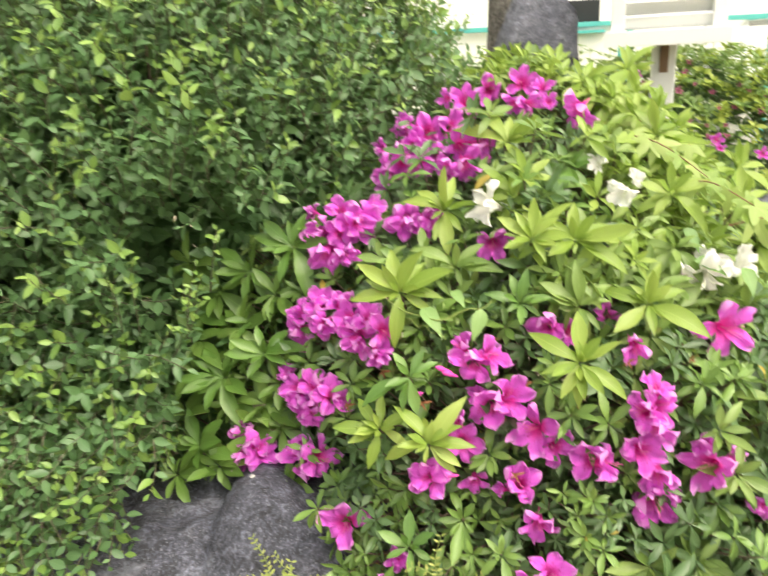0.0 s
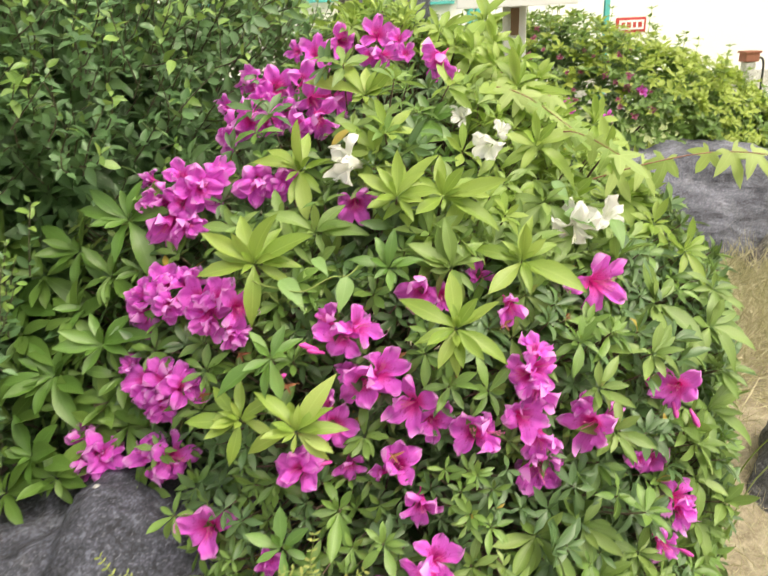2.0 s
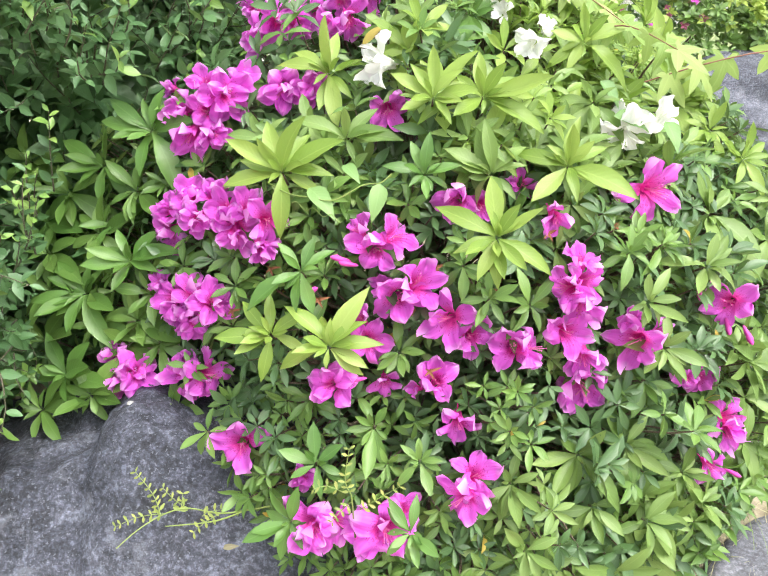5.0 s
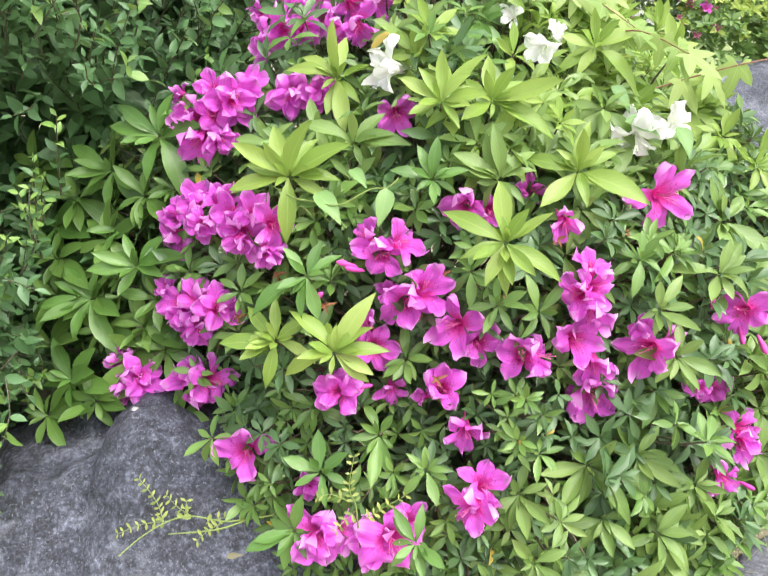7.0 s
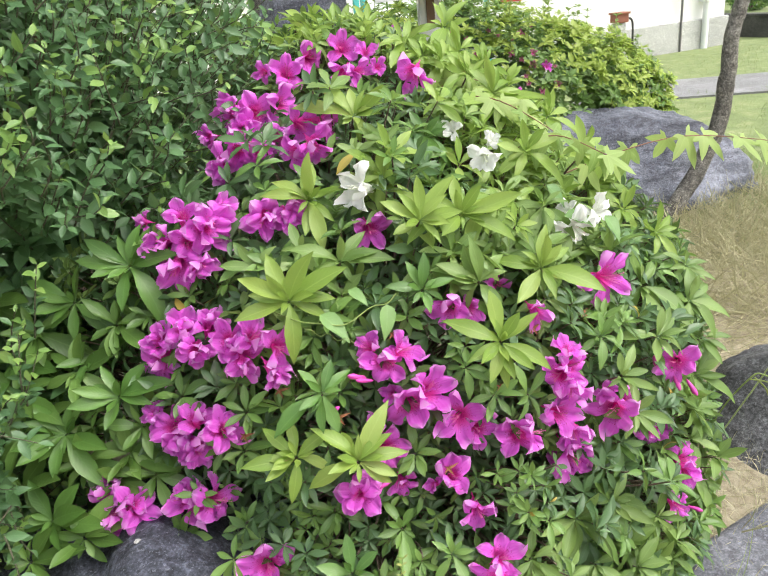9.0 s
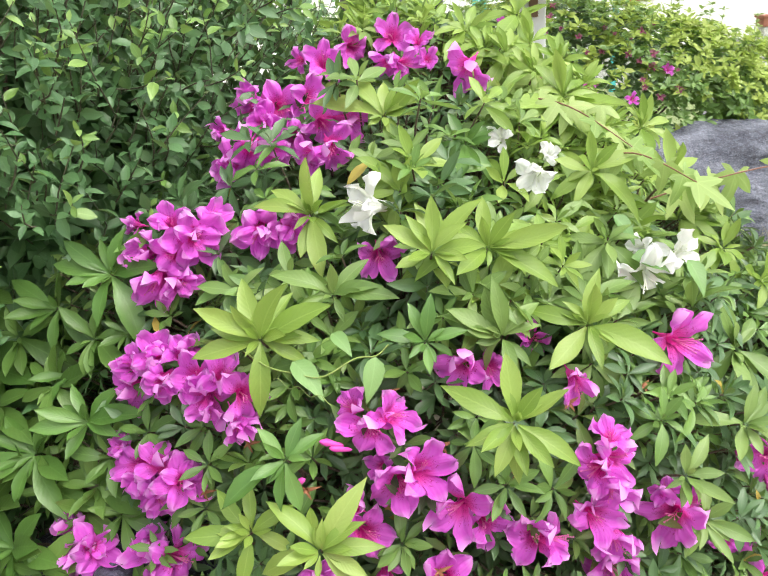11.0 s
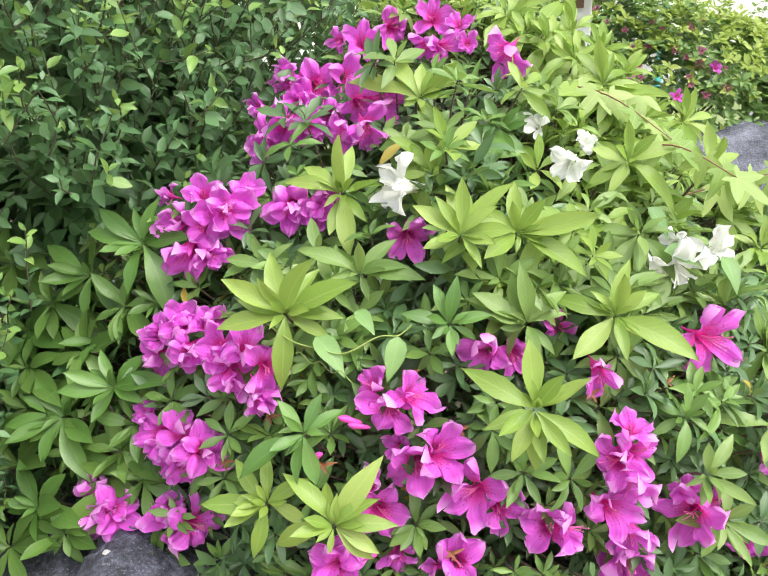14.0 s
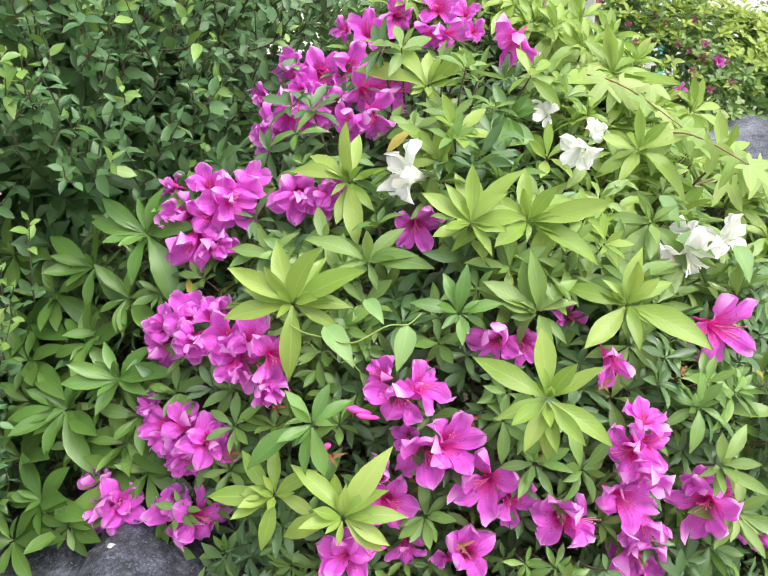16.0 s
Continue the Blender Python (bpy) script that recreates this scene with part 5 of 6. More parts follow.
cover(2600, (0.0, 0.09), 0.5)
cover(1700, (0.08, 0.24), 0.12)
cover(1100, (0.2, 0.45), 0.0, (0.045, 0.06))
cover(800, (0.38, 0.62), 0.0, (0.075, 0.10))
cover(700, (0.0, 0.25), 0.2, (0.04, 0.055), True)
for i in range(150):
    x = sh_rng.uniform(-0.9, -0.44)
    spray(np.array((x, 1.17 + 0.1 * sh_rng.uniform(), 0.48 + 0.2 * sh_rng.uniform())), (sh_rng.normal(0, 0.3), -0.7, sh_rng.uniform(-0.7, 0.3)), sh_rng.uniform(0.09, 0.18), 0.033, sh_rng.uniform() < 0.45)
for x, y, z, dx, dz in ((-0.37, 1.24, 0.72, 0.3, 0.9), (-0.40, 1.17, 0.65, 0.5, 0.6), (-0.36, 1.17, 0.68, 0.25, 1.0), (-0.47, 1.2, 0.7, 0.2, 0.9), (-0.25, 1.48, 1.0, 0.3, 0.9)):
    for k in range(3):
        spray(np.array((x, y, z)) + sh_rng.normal(0, 0.02, 3), (dx, -0.4, dz), sh_rng.uniform(0.1, 0.16), 0.025, True)
for i in range(70):
    x = sh_rng.uniform(-0.92, -0.40)
    spray(np.array((x, 1.05 + 0.1 * sh_rng.uniform(), 0.47 + 0.1 * sh_rng.uniform())), (sh_rng.normal(0, 0.25), -0.55, -0.55 + 0.5 * sh_rng.uniform()), sh_rng.uniform(0.08, 0.16), 0.032, sh_rng.uniform() < 0.5)
for i in range(110):
    x = sh_rng.uniform(-1.0, -0.47)
    spray(np.array((x, 0.98 + 0.12 * sh_rng.uniform(), 0.37 + 0.08 * sh_rng.uniform())), (sh_rng.normal(0, 0.3), -0.4, -0.35 - 0.5 * sh_rng.uniform()), sh_rng.uniform(0.08, 0.15), 0.032, sh_rng.uniform() < 0.45)
part("foliage", green_leaves.mesh("foliage"), shrub, "small pointed dark green leaves", kind="stuff")
part("twig", mesh_of("twig", *joined(sprays), [SHRUB_TWIG]), shrub, "thin grey-brown twigs", kind="stuff")
for i in range(16):
    a = sh_rng.uniform(0, 6.28)
    out = sh_rng.uniform(0.2, 0.75)
    top = SHRUB + SHRUB_GIRTH * np.array((math.cos(a) * out, math.sin(a) * out, math.sqrt(max(0.05, 0.8 - out * out)))) * 0.9
    foot = np.array((-0.75 + 0.1 * math.cos(a), 2.05 + 0.1 * math.sin(a), -0.03))
    line = bezier([foot, foot + (top - foot) * (0.4, 0.4, 0.35), top], 10) - (-0.75, 2.05, 0)
    part("branch", mesh_of("branch", *tube(line, np.linspace(0.016, 0.003, 10), 7), [BARK]), shrub)


# ---- the azalea further back ----
def far_azalea():
    ob = thing("azalea_bush", "distant clipped azalea with yellow-green tips and few magenta flowers", "shrub", (2.15, 4.15, 0.0), "")
    rng = np.random.default_rng(31)
    c, g = np.array((1.50, 4.12, 0.28)), np.array((1.42, 0.72, 0.745))
    leaves = Leaves(SHRUB_LOW, [LEAF_YOUNG, LEAF_MID, LEAF_OLD_SHADED, LEAF_TIP])
    stems = []
    made = 0
    while made < 5800:
        d = unit(rng.normal(0, 1, 3))
        if d[1] > 0.6 or d[2] < -0.3:
            continue
        p = c + d * g * (1 + 0.09 * noise.noise(Vector(d) * 3 + Vector((5, 0, 0))) + 0.05 * noise.noise(Vector(d) * 9))
        p[2] *= 1.07 - 0.09 * min(1.0, max(0.0, (p[0] - 1.45) / 0.6))
        o = unit((p - c) / g**2)
        deep = rng.uniform() < 0.5
        p = p - o * (rng.uniform(0.05, 0.26) if deep else rng.uniform(-0.03, 0.03))
        made += 1
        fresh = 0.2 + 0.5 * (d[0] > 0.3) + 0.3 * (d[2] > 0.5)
        # inner whorls get darker leaf tones than the outer ones
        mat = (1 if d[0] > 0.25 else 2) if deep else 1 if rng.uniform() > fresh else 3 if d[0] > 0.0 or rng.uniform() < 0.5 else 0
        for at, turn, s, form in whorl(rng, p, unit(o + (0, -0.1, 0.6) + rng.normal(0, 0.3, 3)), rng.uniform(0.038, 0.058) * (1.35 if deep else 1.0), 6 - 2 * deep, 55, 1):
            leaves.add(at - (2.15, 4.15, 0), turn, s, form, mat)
        if d[2] > 0.5 and rng.uniform() < 0.05:
            stems.append(tube([p - (2.15, 4.15, 0), p + (0, 0, 0.06) - (2.15, 4.15, 0), p + (0.01, 0, 0.13) - (2.15, 4.15, 0)], [0.002, 0.0015, 0.001], 4))
            for k in range(3):
                for at, turn, s, form in whorl(rng, p + (0.003 * k, 0, 0.05 + 0.04 * k), (0.1, 0, 1), 0.04, 4, 50, 1):
                    leaves.add(at - (2.15, 4.15, 0), turn, s, form, 0)
    part("foliage", leaves.mesh("foliage"), ob, "small yellow-green and dark green leaves", kind="stuff")
    part("twig", mesh_of("twig", *joined(stems), [GREEN_STEM]), ob, "upright green shoots", kind="stuff")
    for i in range(12):
        a = i * 0.52
        foot = np.array((0.1 * math.cos(a) - 0.65, 0.1 * math.sin(a), -0.03))
        top = np.array((0.75 * math.cos(a) - 0.65, 0.4 * math.sin(a), 0.6))
        part("branch", mesh_of("branch", *tube(bezier([foot, (foot + top) / 2, top], 7), np.linspace(0.014, 0.004, 7), 6), [BARK]), ob)
    for k in range(40):
        fresh = k < 6
        u, w = rng.uniform(-0.35, 0.25), rng.uniform(0.4, 0.92)
        d = unit((u, -math.sqrt(max(0.02, 1 - u * u - w * w)), w))
        p = c + d * g * 1.04
        p[2] *= 1.07 - 0.09 * min(1.0, max(0.0, (p[0] - 1.45) / 0.6))
        way = unit(d + (0, -0.4, 0.1) + rng.normal(0, 0.3, 3))
        m = Matrix.Translation(Vector(p - (2.15, 4.15, 0))) @ Matrix(frame_of(cross(way, (0.2, 0.1, 1.0)), way)).to_4x4() @ Matrix.Scale(rng.uniform(0.6, 0.95) if fresh else rng.uniform(0.3, 0.6), 4)
        bloom = part("flower", TUBE_MESH, ob, "magenta flower" if fresh else "withered pinkish brown flower", m)
        for i in range(5):
            part("petal", (PETAL_MESHES if fresh else FADED_MESHES)[int(rng.integers(0, 12))], bloom, "", Matrix.Rotation(i * 1.2566, 4, "Z") @ Matrix.Rotation(rng.uniform(-0.6, 0.2), 4, "X"))


far_azalea()


# ---- the slender tree by the boulder ----
def small_tree():
    ob = thing("tree", "slender crooked grey-barked young tree leaning over the boulder", "tree", (2.12, 2.95, 0.0))
    line = bezier([(-0.03, 0, -0.06), (0.05, 0, 0.05), (0.185, 0, 0.235), (0.285, 0, 0.46), (0.305, 0, 0.645), (0.312, 0, 0.735), (0.315, 0, 0.85), (0.36, 0, 0.995), (0.385, 0, 1.135), (0.375, 0, 1.27), (0.40, 0.02, 1.6), (0.36, 0.05, 2.1), (0.44, 0.07, 2.7)], 60)
    v, f = tube(line, np.linspace(0.042, 0.026, 60), 16)
    for i, p in enumerate(v):
        k = 1 + 0.16 * noise.noise(Vector(p) * 14) + 0.1 * noise.noise(Vector(p) * 40)
        c = line[i // 16]
        v[i] = c + (p - c) * k
    part("trunk", mesh_of("trunk", v, f, [BARK_TREE]), ob)
    rng = np.random.default_rng(3)
    crown = Leaves(SHRUB_LOW, [MAPLE_LEAF, HEDGE_YOUNG])
    for k in range(9):
        a = k * 2.4
        z = 1.9 + 0.09 * k
        start = np.array((0.42, 0.18, z))
        tip = start + np.array((math.cos(a) * 0.9, math.sin(a) * 0.9, 0.45))
        limb = bezier([start, (start + tip) / 2 + (0, 0, 0.1), tip], 8)
        part("limb", mesh_of("limb", *tube(limb, np.linspace(0.016, 0.003, 8), 7), [BARK_TREE]), ob)
        for j in range(130):
            at = limb[int(rng.integers(2, 8))] + rng.normal(0, 0.13, 3)
            crown.add(at, frame_of(rng.normal(0, 1, 3) + (0, 0, -0.4), rng.normal(0, 0.4, 3) + (0, 0, 1)), rng.uniform(0.04, 0.07), int(rng.integers(0, 9)), int(rng.integers(0, 2)))
    part("crown", crown.mesh("crown"), ob, "sparse pale green leaves", kind="stuff")


small_tree()


# ---- the trunk and stone behind the bush ----
def dark_trunk():
    ob = thing("tree", "dark brown tree trunk with a flared foot behind the bush", "tree", (0.385, 3.35, 0.0))
    line = bezier([(0, 0, -0.05), (0, 0, 0.3), (0.0, 0, 0.9), (0.01, 0, 1.25), (0.03, 0, 1.9), (0.0, 0.05, 2.8)], 40)
    v, f = tube(line, np.interp(np.linspace(0, 1, 40), (0, 0.12, 0.40, 0.5, 1), (0.19, 0.15, 0.105, 0.068, 0.06)), 20)
    for i, p in enumerate(v):
        c = line[i // 20]
        v[i] = c + (p - c) * (1 + 0.14 * noise.noise(Vector((p[0] * 9, p[1] * 9, p[2] * 2.5))) + 0.08 * noise.noise(Vector(p) * 30))
    part("trunk", mesh_of("trunk", v, f, [BARK_TREE]), ob)
    rng = np.random.default_rng(4)
    crown = Leaves(SHRUB_LOW, [HEDGE_YOUNG, HEDGE_OLD])
    for k in range(8):
        a = k * 2.4
        start = np.array((0.01, 0.03, 2.1 + 0.09 * k))
        tip = start + np.array((math.cos(a) * 1.0, math.sin(a) * 1.0, 0.5))
        limb = bezier([start, (start + tip) / 2 + (0, 0, 0.1), tip], 8)
        part("limb", mesh_of("limb", *tube(limb, np.linspace(0.03, 0.004, 8), 7), [BARK_TREE]), ob)
        for j in range(160):
            at = limb[int(rng.integers(2, 8))] + rng.normal(0, 0.15, 3)
            crown.add(at, frame_of(rng.normal(0, 1, 3), rng.normal(0, 0.4, 3) + (0, 0, 1)), rng.uniform(0.04, 0.07), int(rng.integers(0, 9)), int(rng.integers(0, 2)))
    part("crown", crown.mesh("crown"), ob, "loose green leaves", kind="stuff")


dark_trunk()
rock("standing_stone", "tall grey upright garden stone with a rounded top", (0.52, 3.12, 0.60), (0.215, 0.16, 0.79), 15.0, ROCK_BLUE, 0, [((0.9, 0, 0.3), 0.85)], 0.1)


# ---- the louvred weather box on its post ----
def weather_box():
    ob = thing("weather_box", "white louvred wooden weather box on a square white post", "instrument shelter", (1.0, 3.0, 0.0))
    ob.rotation_euler = (0, 0, radians(-14))
    part("post", box_mesh("post", (0.09, 0.09, 1.18), WHITE_PAINT, 0.006, (0, 0, 0.57)), ob)
    part("plate", box_mesh("plate", (0.032, 0.012, 0.10), BROWN_PLATE, 0.002, (0.0, -0.049, 1.095)), ob, "small brown plate")
    part("floor_board", box_mesh("floor_board", (0.385, 0.36, 0.03), WHITE_PAINT, 0.005, (0, 0, 1.185)), ob)
    for sx in (-1, 1):
        for sy in (-1, 1):
            part("corner_post", box_mesh("corner_post", (0.05, 0.05, 0.5), WHITE_PAINT, 0.004, (sx * 0.175, sy * 0.16, 1.445)), ob)
    slat = box_mesh("slat", (0.30, 0.012, 0.052), WHITE_PAINT, 0.002)
    side = box_mesh("slat", (0.012, 0.27, 0.052), WHITE_PAINT, 0.002)
    for k in range(9):
        z = 1.235 + 0.05 * k
        for sy in (-1, 1):
            part("slat", slat, ob, "", pose(0, sy * 0.16, z, 42 * -sy))
        for sx in (-1, 1):
            part("slat", side, ob, "", pose(sx * 0.175, 0, z, 0, 42 * sx))
    part("roof", box_mesh("roof", (0.54, 0.52, 0.03), WHITE_PAINT, 0.006, (0, 0, 1.71)), ob)
    part("bottom_rail", box_mesh("bottom_rail", (0.44, 0.03, 0.055), WHITE_PAINT, 0.003, (0, -0.193, 1.175)), ob)


weather_box()


# ---- the white building ----
def building():
    ob = thing("building", "white rendered school building with grey concrete base and teal trim", "building", (0.0, 8.12, 0.0))
    ob.rotation_euler = (0, 0, math.atan2(0.079, 0.997))
    # walls run along x; their outer face lies at y = 0
    part("wall", box_mesh("wall", (19.3, 0.25, 6.0), PLASTER, 0.0, (-2.3, 0.145, 3.38)), ob)
    part("wall", box_mesh("wall", (0.25, 8.0, 6.0), PLASTER, 0.0, (7.22, 4.28, 3.38)), ob)
    part("foundation", box_mesh("foundation", (19.36, 0.3, 0.48), CONCRETE, 0.012, (-2.3, 0.11, 0.14)), ob, "grey concrete base")
    part("foundation", box_mesh("foundation", (0.3, 8.0, 0.48), CONCRETE, 0.012, (7.24, 4.28, 0.14)), ob, "grey concrete base")
    part("roof", box_mesh("roof", (20.0, 9.0, 0.3), CONCRETE, 0.02, (-2.3, 4.2, 6.54)), ob)
    pipe = part("downpipe", mesh_of("downpipe", *tube([(6.95, -0.07, -0.1), (6.95, -0.07, 0.5), (6.95, -0.07, 3), (6.95, -0.07, 6.3)], 0.045, 12), [WHITE_PAINT]), ob, "white downpipe")
    part("bracket", box_mesh("bracket", (0.12, 0.14, 0.05), WHITE_PAINT, 0.004, (6.95, -0.06, 0.62)), pipe)
    cable = part("conduit", mesh_of("conduit", *tube([(6.56, -0.05, -0.1), (6.56, -0.05, 0.6), (6.58, -0.05, 3.0), (6.58, -0.05, 6.2)], 0.015, 8), [GREY_METAL]), ob, "thin grey conduit")
    part("bracket", box_mesh("bracket", (0.06, 0.08, 0.04), DARK_METAL, 0.003, (6.57, -0.04, 0.85)), cable)
    sign = part("sign", box_mesh("sign", (0.37, 0.02, 0.165), SIGN_RED, 0.004, (4.0, 0.006, 0.965)), ob, "red-framed white notice")
    part("face", box_mesh("face", (0.31, 0.008, 0.105), SIGN_WHITE, 0.001, (4.0, -0.008, 0.965)), sign)
    for k, w in enumerate((0.04, 0.05, 0.035, 0.045)):
        part("bar", box_mesh("bar", (w, 0.004, 0.06), SIGN_RED, 0.001, (3.895 + 0.07 * k, -0.0145, 0.965)), sign)
    # teal-framed porch
    for x, y in ((3.42, -0.5), (1.9, -0.5), (1.98, -0.5)):
        part("porch_post", box_mesh("porch_post", (0.055, 0.055, 1.36), TEAL, 0.004, (x, y, 0.66)), ob, "teal steel post")
    part("porch_beam", box_mesh("porch_beam", (1.54, 0.05, 0.05), TEAL, 0.004, (2.67, -0.5, 1.34)), ob, "teal steel beam")
    part("porch_beam", box_mesh("porch_beam", (0.05, 0.5, 0.05), TEAL, 0.004, (3.42, -0.25, 1.34)), ob, "teal steel beam")
    part("porch_panel", box_mesh("porch_panel", (1.40, 0.03, 0.58), WHITE_PAINT, 0.004, (2.68, -0.5, 0.96)), ob, "white panel")
    part("porch_panel", box_mesh("porch_panel", (0.03, 0.44, 0.9), CONCRETE, 0.004, (3.42, -0.25, 0.86)), ob, "grey side panel")
    part("teal_rail", box_mesh("teal_rail", (3.0, 0.05, 0.05), TEAL, 0.004, (0.5, -0.03, 1.36)), ob, "teal rail")
    for x, z in ((1.63, 1.47),):
        w = part("window", box_mesh("window", (0.42, 0.05, 0.34), WHITE_PAINT, 0.006, (x, 0.01, z)), ob, "small white-framed window")
        part("pane", box_mesh("pane", (0.35, 0.02, 0.27), GLASS, 0.002, (x, -0.012, z)), w, "dark glass pane")
        part("sill", box_mesh("sill", (0.46, 0.09, 0.03), TEAL, 0.003, (x, -0.025, z - 0.185)), w, "teal sill")


building()


def tap_box():
    ob = thing("hose_box", "small terracotta-coloured box on a grey post by the wall", "utility box", (5.38, 8.25, 0.0))
    part("box", box_mesh("box", (0.17, 0.15, 0.10), TERRACOTTA, 0.012, (0, 0, 0.55)), ob)
    part("lid", box_mesh("lid", (0.20, 0.18, 0.025), TERRACOTTA, 0.008, (0, 0, 0.61)), ob)
    part("post", box_mesh("post", (0.12, 0.12, 0.5), CONCRETE, 0.006, (0, 0, 0.245)), ob)
    part("pipe", mesh_of("pipe", *tube(bezier([(0.08, -0.02, 0.54), (0.15, -0.02, 0.53), (0.18, -0.02, 0.42), (0.18, -0.02, -0.02)], 12), 0.014, 8), [DARK_METAL]), ob, "dark bent pipe")


tap_box()


# ---- path, low wall and distance ----
def path_mesh():
    a, b, c, d = Vector((4.0, 6.95, 0)), Vector((3.45, 6.1, 0)), Vector((13.0, 3.0, 0)), Vector((12.2, 1.8, 0))
    bm = bmesh.new()
    lower = [bm.verts.new(p + Vector((0, 0, -0.06))) for p in (a, b, d, c)]
    upper = [bm.verts.new(p + Vector((0, 0, 0.018))) for p in (a, b, d, c)]
    bm.faces.new(upper)
    for i in range(4):
        j = (i + 1) % 4
        bm.faces.new((lower[i], lower[j], upper[j], upper[i]))
    return bm_mesh("path", bm, [ASPHALT])


tagged(new("path", path_mesh()), "grey asphalt footpath across the lawn", "path", kind="structure")
low = thing("low_wall", "dark low garden wall beyond the building corner", "wall", (8.19, 8.85, 0.0))
low.rotation_euler = (0, 0, radians(-80))
part("body", box_mesh("body", (2.2, 0.14, 0.30), FENCE_DARK, 0.01, (0, 0, 0.13)), low)
part("coping", box_mesh("coping", (2.24, 0.18, 0.04), FENCE_DARK, 0.01, (0, 0, 0.30)), low)


def clipped_ball(x, y, r, z):
    ob = thing("clipped_shrub", "round clipped green garden shrub in the distance", "shrub", (x, y, 0.0), "distant shrubs")
    rng = np.random.default_rng(int(x * 10))
    leaves = Leaves(SHRUB_LOW, [HEDGE_OLD, HEDGE_YOUNG])
    for i in range(2200):
        d = unit(rng.normal(0, 1, 3))
        leaves.add(np.array((0, 0, z)) + d * r * (0.92 + 0.1 * rng.uniform() + 0.08 * noise.noise(Vector(d) * 3)) * (1, 1, 0.8), frame_of(rng.normal(0, 1, 3), d + rng.normal(0, 0.5, 3)), rng.uniform(0.05, 0.08), i, int(rng.uniform() < 0.4))
    part("foliage", leaves.mesh("foliage"), ob, kind="stuff")
    part("stem", mesh_of("stem", *tube([(0, 0, -0.05), (0, 0, z * 0.5), (0, 0, z)], [0.09, 0.07, 0.04], 8), [BARK]), ob)


clipped_ball(11.6, 13.0, 0.45, 0.36)
clipped_ball(17.0, 17.0, 0.7, 0.6)
clipped_ball(21.0, 16.5, 0.8, 0.7)


def far_house():
    ob = thing("house", "distant house with a grey tiled roof", "house", (66.0, 76.0, 0.0))
    ob.rotation_euler = (0, 0, radians(-30))
    part("wall", box_mesh("wall", (12, 8, 3.0), PLASTER, 0.0, (0, 0, 1.5)), ob)
    bm = bmesh.new()
    v = [bm.verts.new(p) for p in ((-6.7, -4.7, 2.9), (6.7, -4.7, 2.9), (6.7, 4.7, 2.9), (-6.7, 4.7, 2.9), (-4.5, 0, 4.9), (4.5, 0, 4.9))]
    for f in ((0, 1, 5, 4), (1, 2, 5), (2, 3, 4, 5), (3, 0, 4), (3, 2, 1, 0)):
        bm.faces.new([v[i] for i in f])
    part("roof", bm_mesh("roof", bm, [ROOF_TILE]), ob, "grey tiled hipped roof")
    for x in (-4, -1, 2, 4.5):
        w = part("window", box_mesh("window", (1.5, 0.1, 1.2), DARK_METAL, 0.02, (x, -4.03, 1.6)), ob)
        part("pane", box_mesh("pane", (1.35, 0.04, 1.05), GLASS, 0.0, (x, -4.08, 1.6)), w)


far_house()


def far_tree(x, y, height, seed):
    ob = thing("tree", "broad green tree in the distance", "tree", (x, y, 0.0), "distant trees")
    rng = np.random.default_rng(seed)
    part("trunk", mesh_of("trunk", *tube(bezier([(0, 0, -0.1), (0.1, 0, height * 0.3), (0, 0.1, height * 0.7)], 10), np.linspace(0.2, 0.07, 10), 9), [BARK_TREE]), ob)
    leaves = Leaves(SHRUB_LOW, [HEDGE_OLD, HEDGE_YOUNG])
    for k in range(16):
        c = np.array((rng.normal(0, height * 0.17), rng.normal(0, height * 0.17), height * rng.uniform(0.36, 0.85)))
        part("limb", mesh_of("limb", *tube(bezier([(0.05, 0.05, height * 0.3), c * (0.5, 0.5, 0.8), c], 6), np.linspace(0.06, 0.015, 6), 6), [BARK_TREE]), ob)
        for j in range(190):
            leaves.add(c + rng.normal(0, height * 0.075, 3), frame_of(rng.normal(0, 1, 3), rng.normal(0, 0.5, 3) + (0, 0, 1)), height * rng.uniform(0.028, 0.045), j, int(rng.uniform() < 0.5))
    part("crown", leaves.mesh("crown"), ob, kind="stuff")


far_tree(14.6, 16.4, 3.4, 1)
far_tree(30.0, 26.0, 6.0, 2)
far_tree(-5.5, 6.5, 5.0, 3)


# ---- maple twig and other small plants ----
def maple_form(droop):
    """A five-lobed leaf hanging along y, its lobes pointed and joined to near the middle."""
    rim = []
    for a, far in ((-118, 0.42), (-60, 0.78), (0, 1.0), (60, 0.78), (118, 0.42)):
        rim += [(a - 17, far * 0.60), (a - 8, far * 0.80), (a, far), (a + 8, far * 0.80), (a + 17, far * 0.60), (a + 29, 0.33)]
    v, uv, f = [(0, 0, 0)], [(0, 0.5)], []
    for k in (0.5, 1.0):
        for a, r in rim[:-1]:
            d = r * k
            v.append((math.sin(radians(a)) * d, math.cos(radians(a)) * d, -droop * d * d + 0.05 * (1 - abs((a + 90) % 60 - 30) / 30) * d))
            uv.append((d, 0.5 + 0.5 * k * math.sin(radians(a * 3))))
    n = len(rim) - 1
    for i in range(n - 1):
        f.append((0, 1 + i, 2 + i, 2 + i))
        f.append((1 + i, 1 + n + i, 2 + n + i, 2 + i))
    tri = [q[:3] for q in f if q[2] == q[3]] + [t for q in f if q[2] != q[3] for t in ((q[0], q[1], q[2]), (q[0], q[2], q[3]))]
    return np.array(v), np.array(tri), np.array(uv)


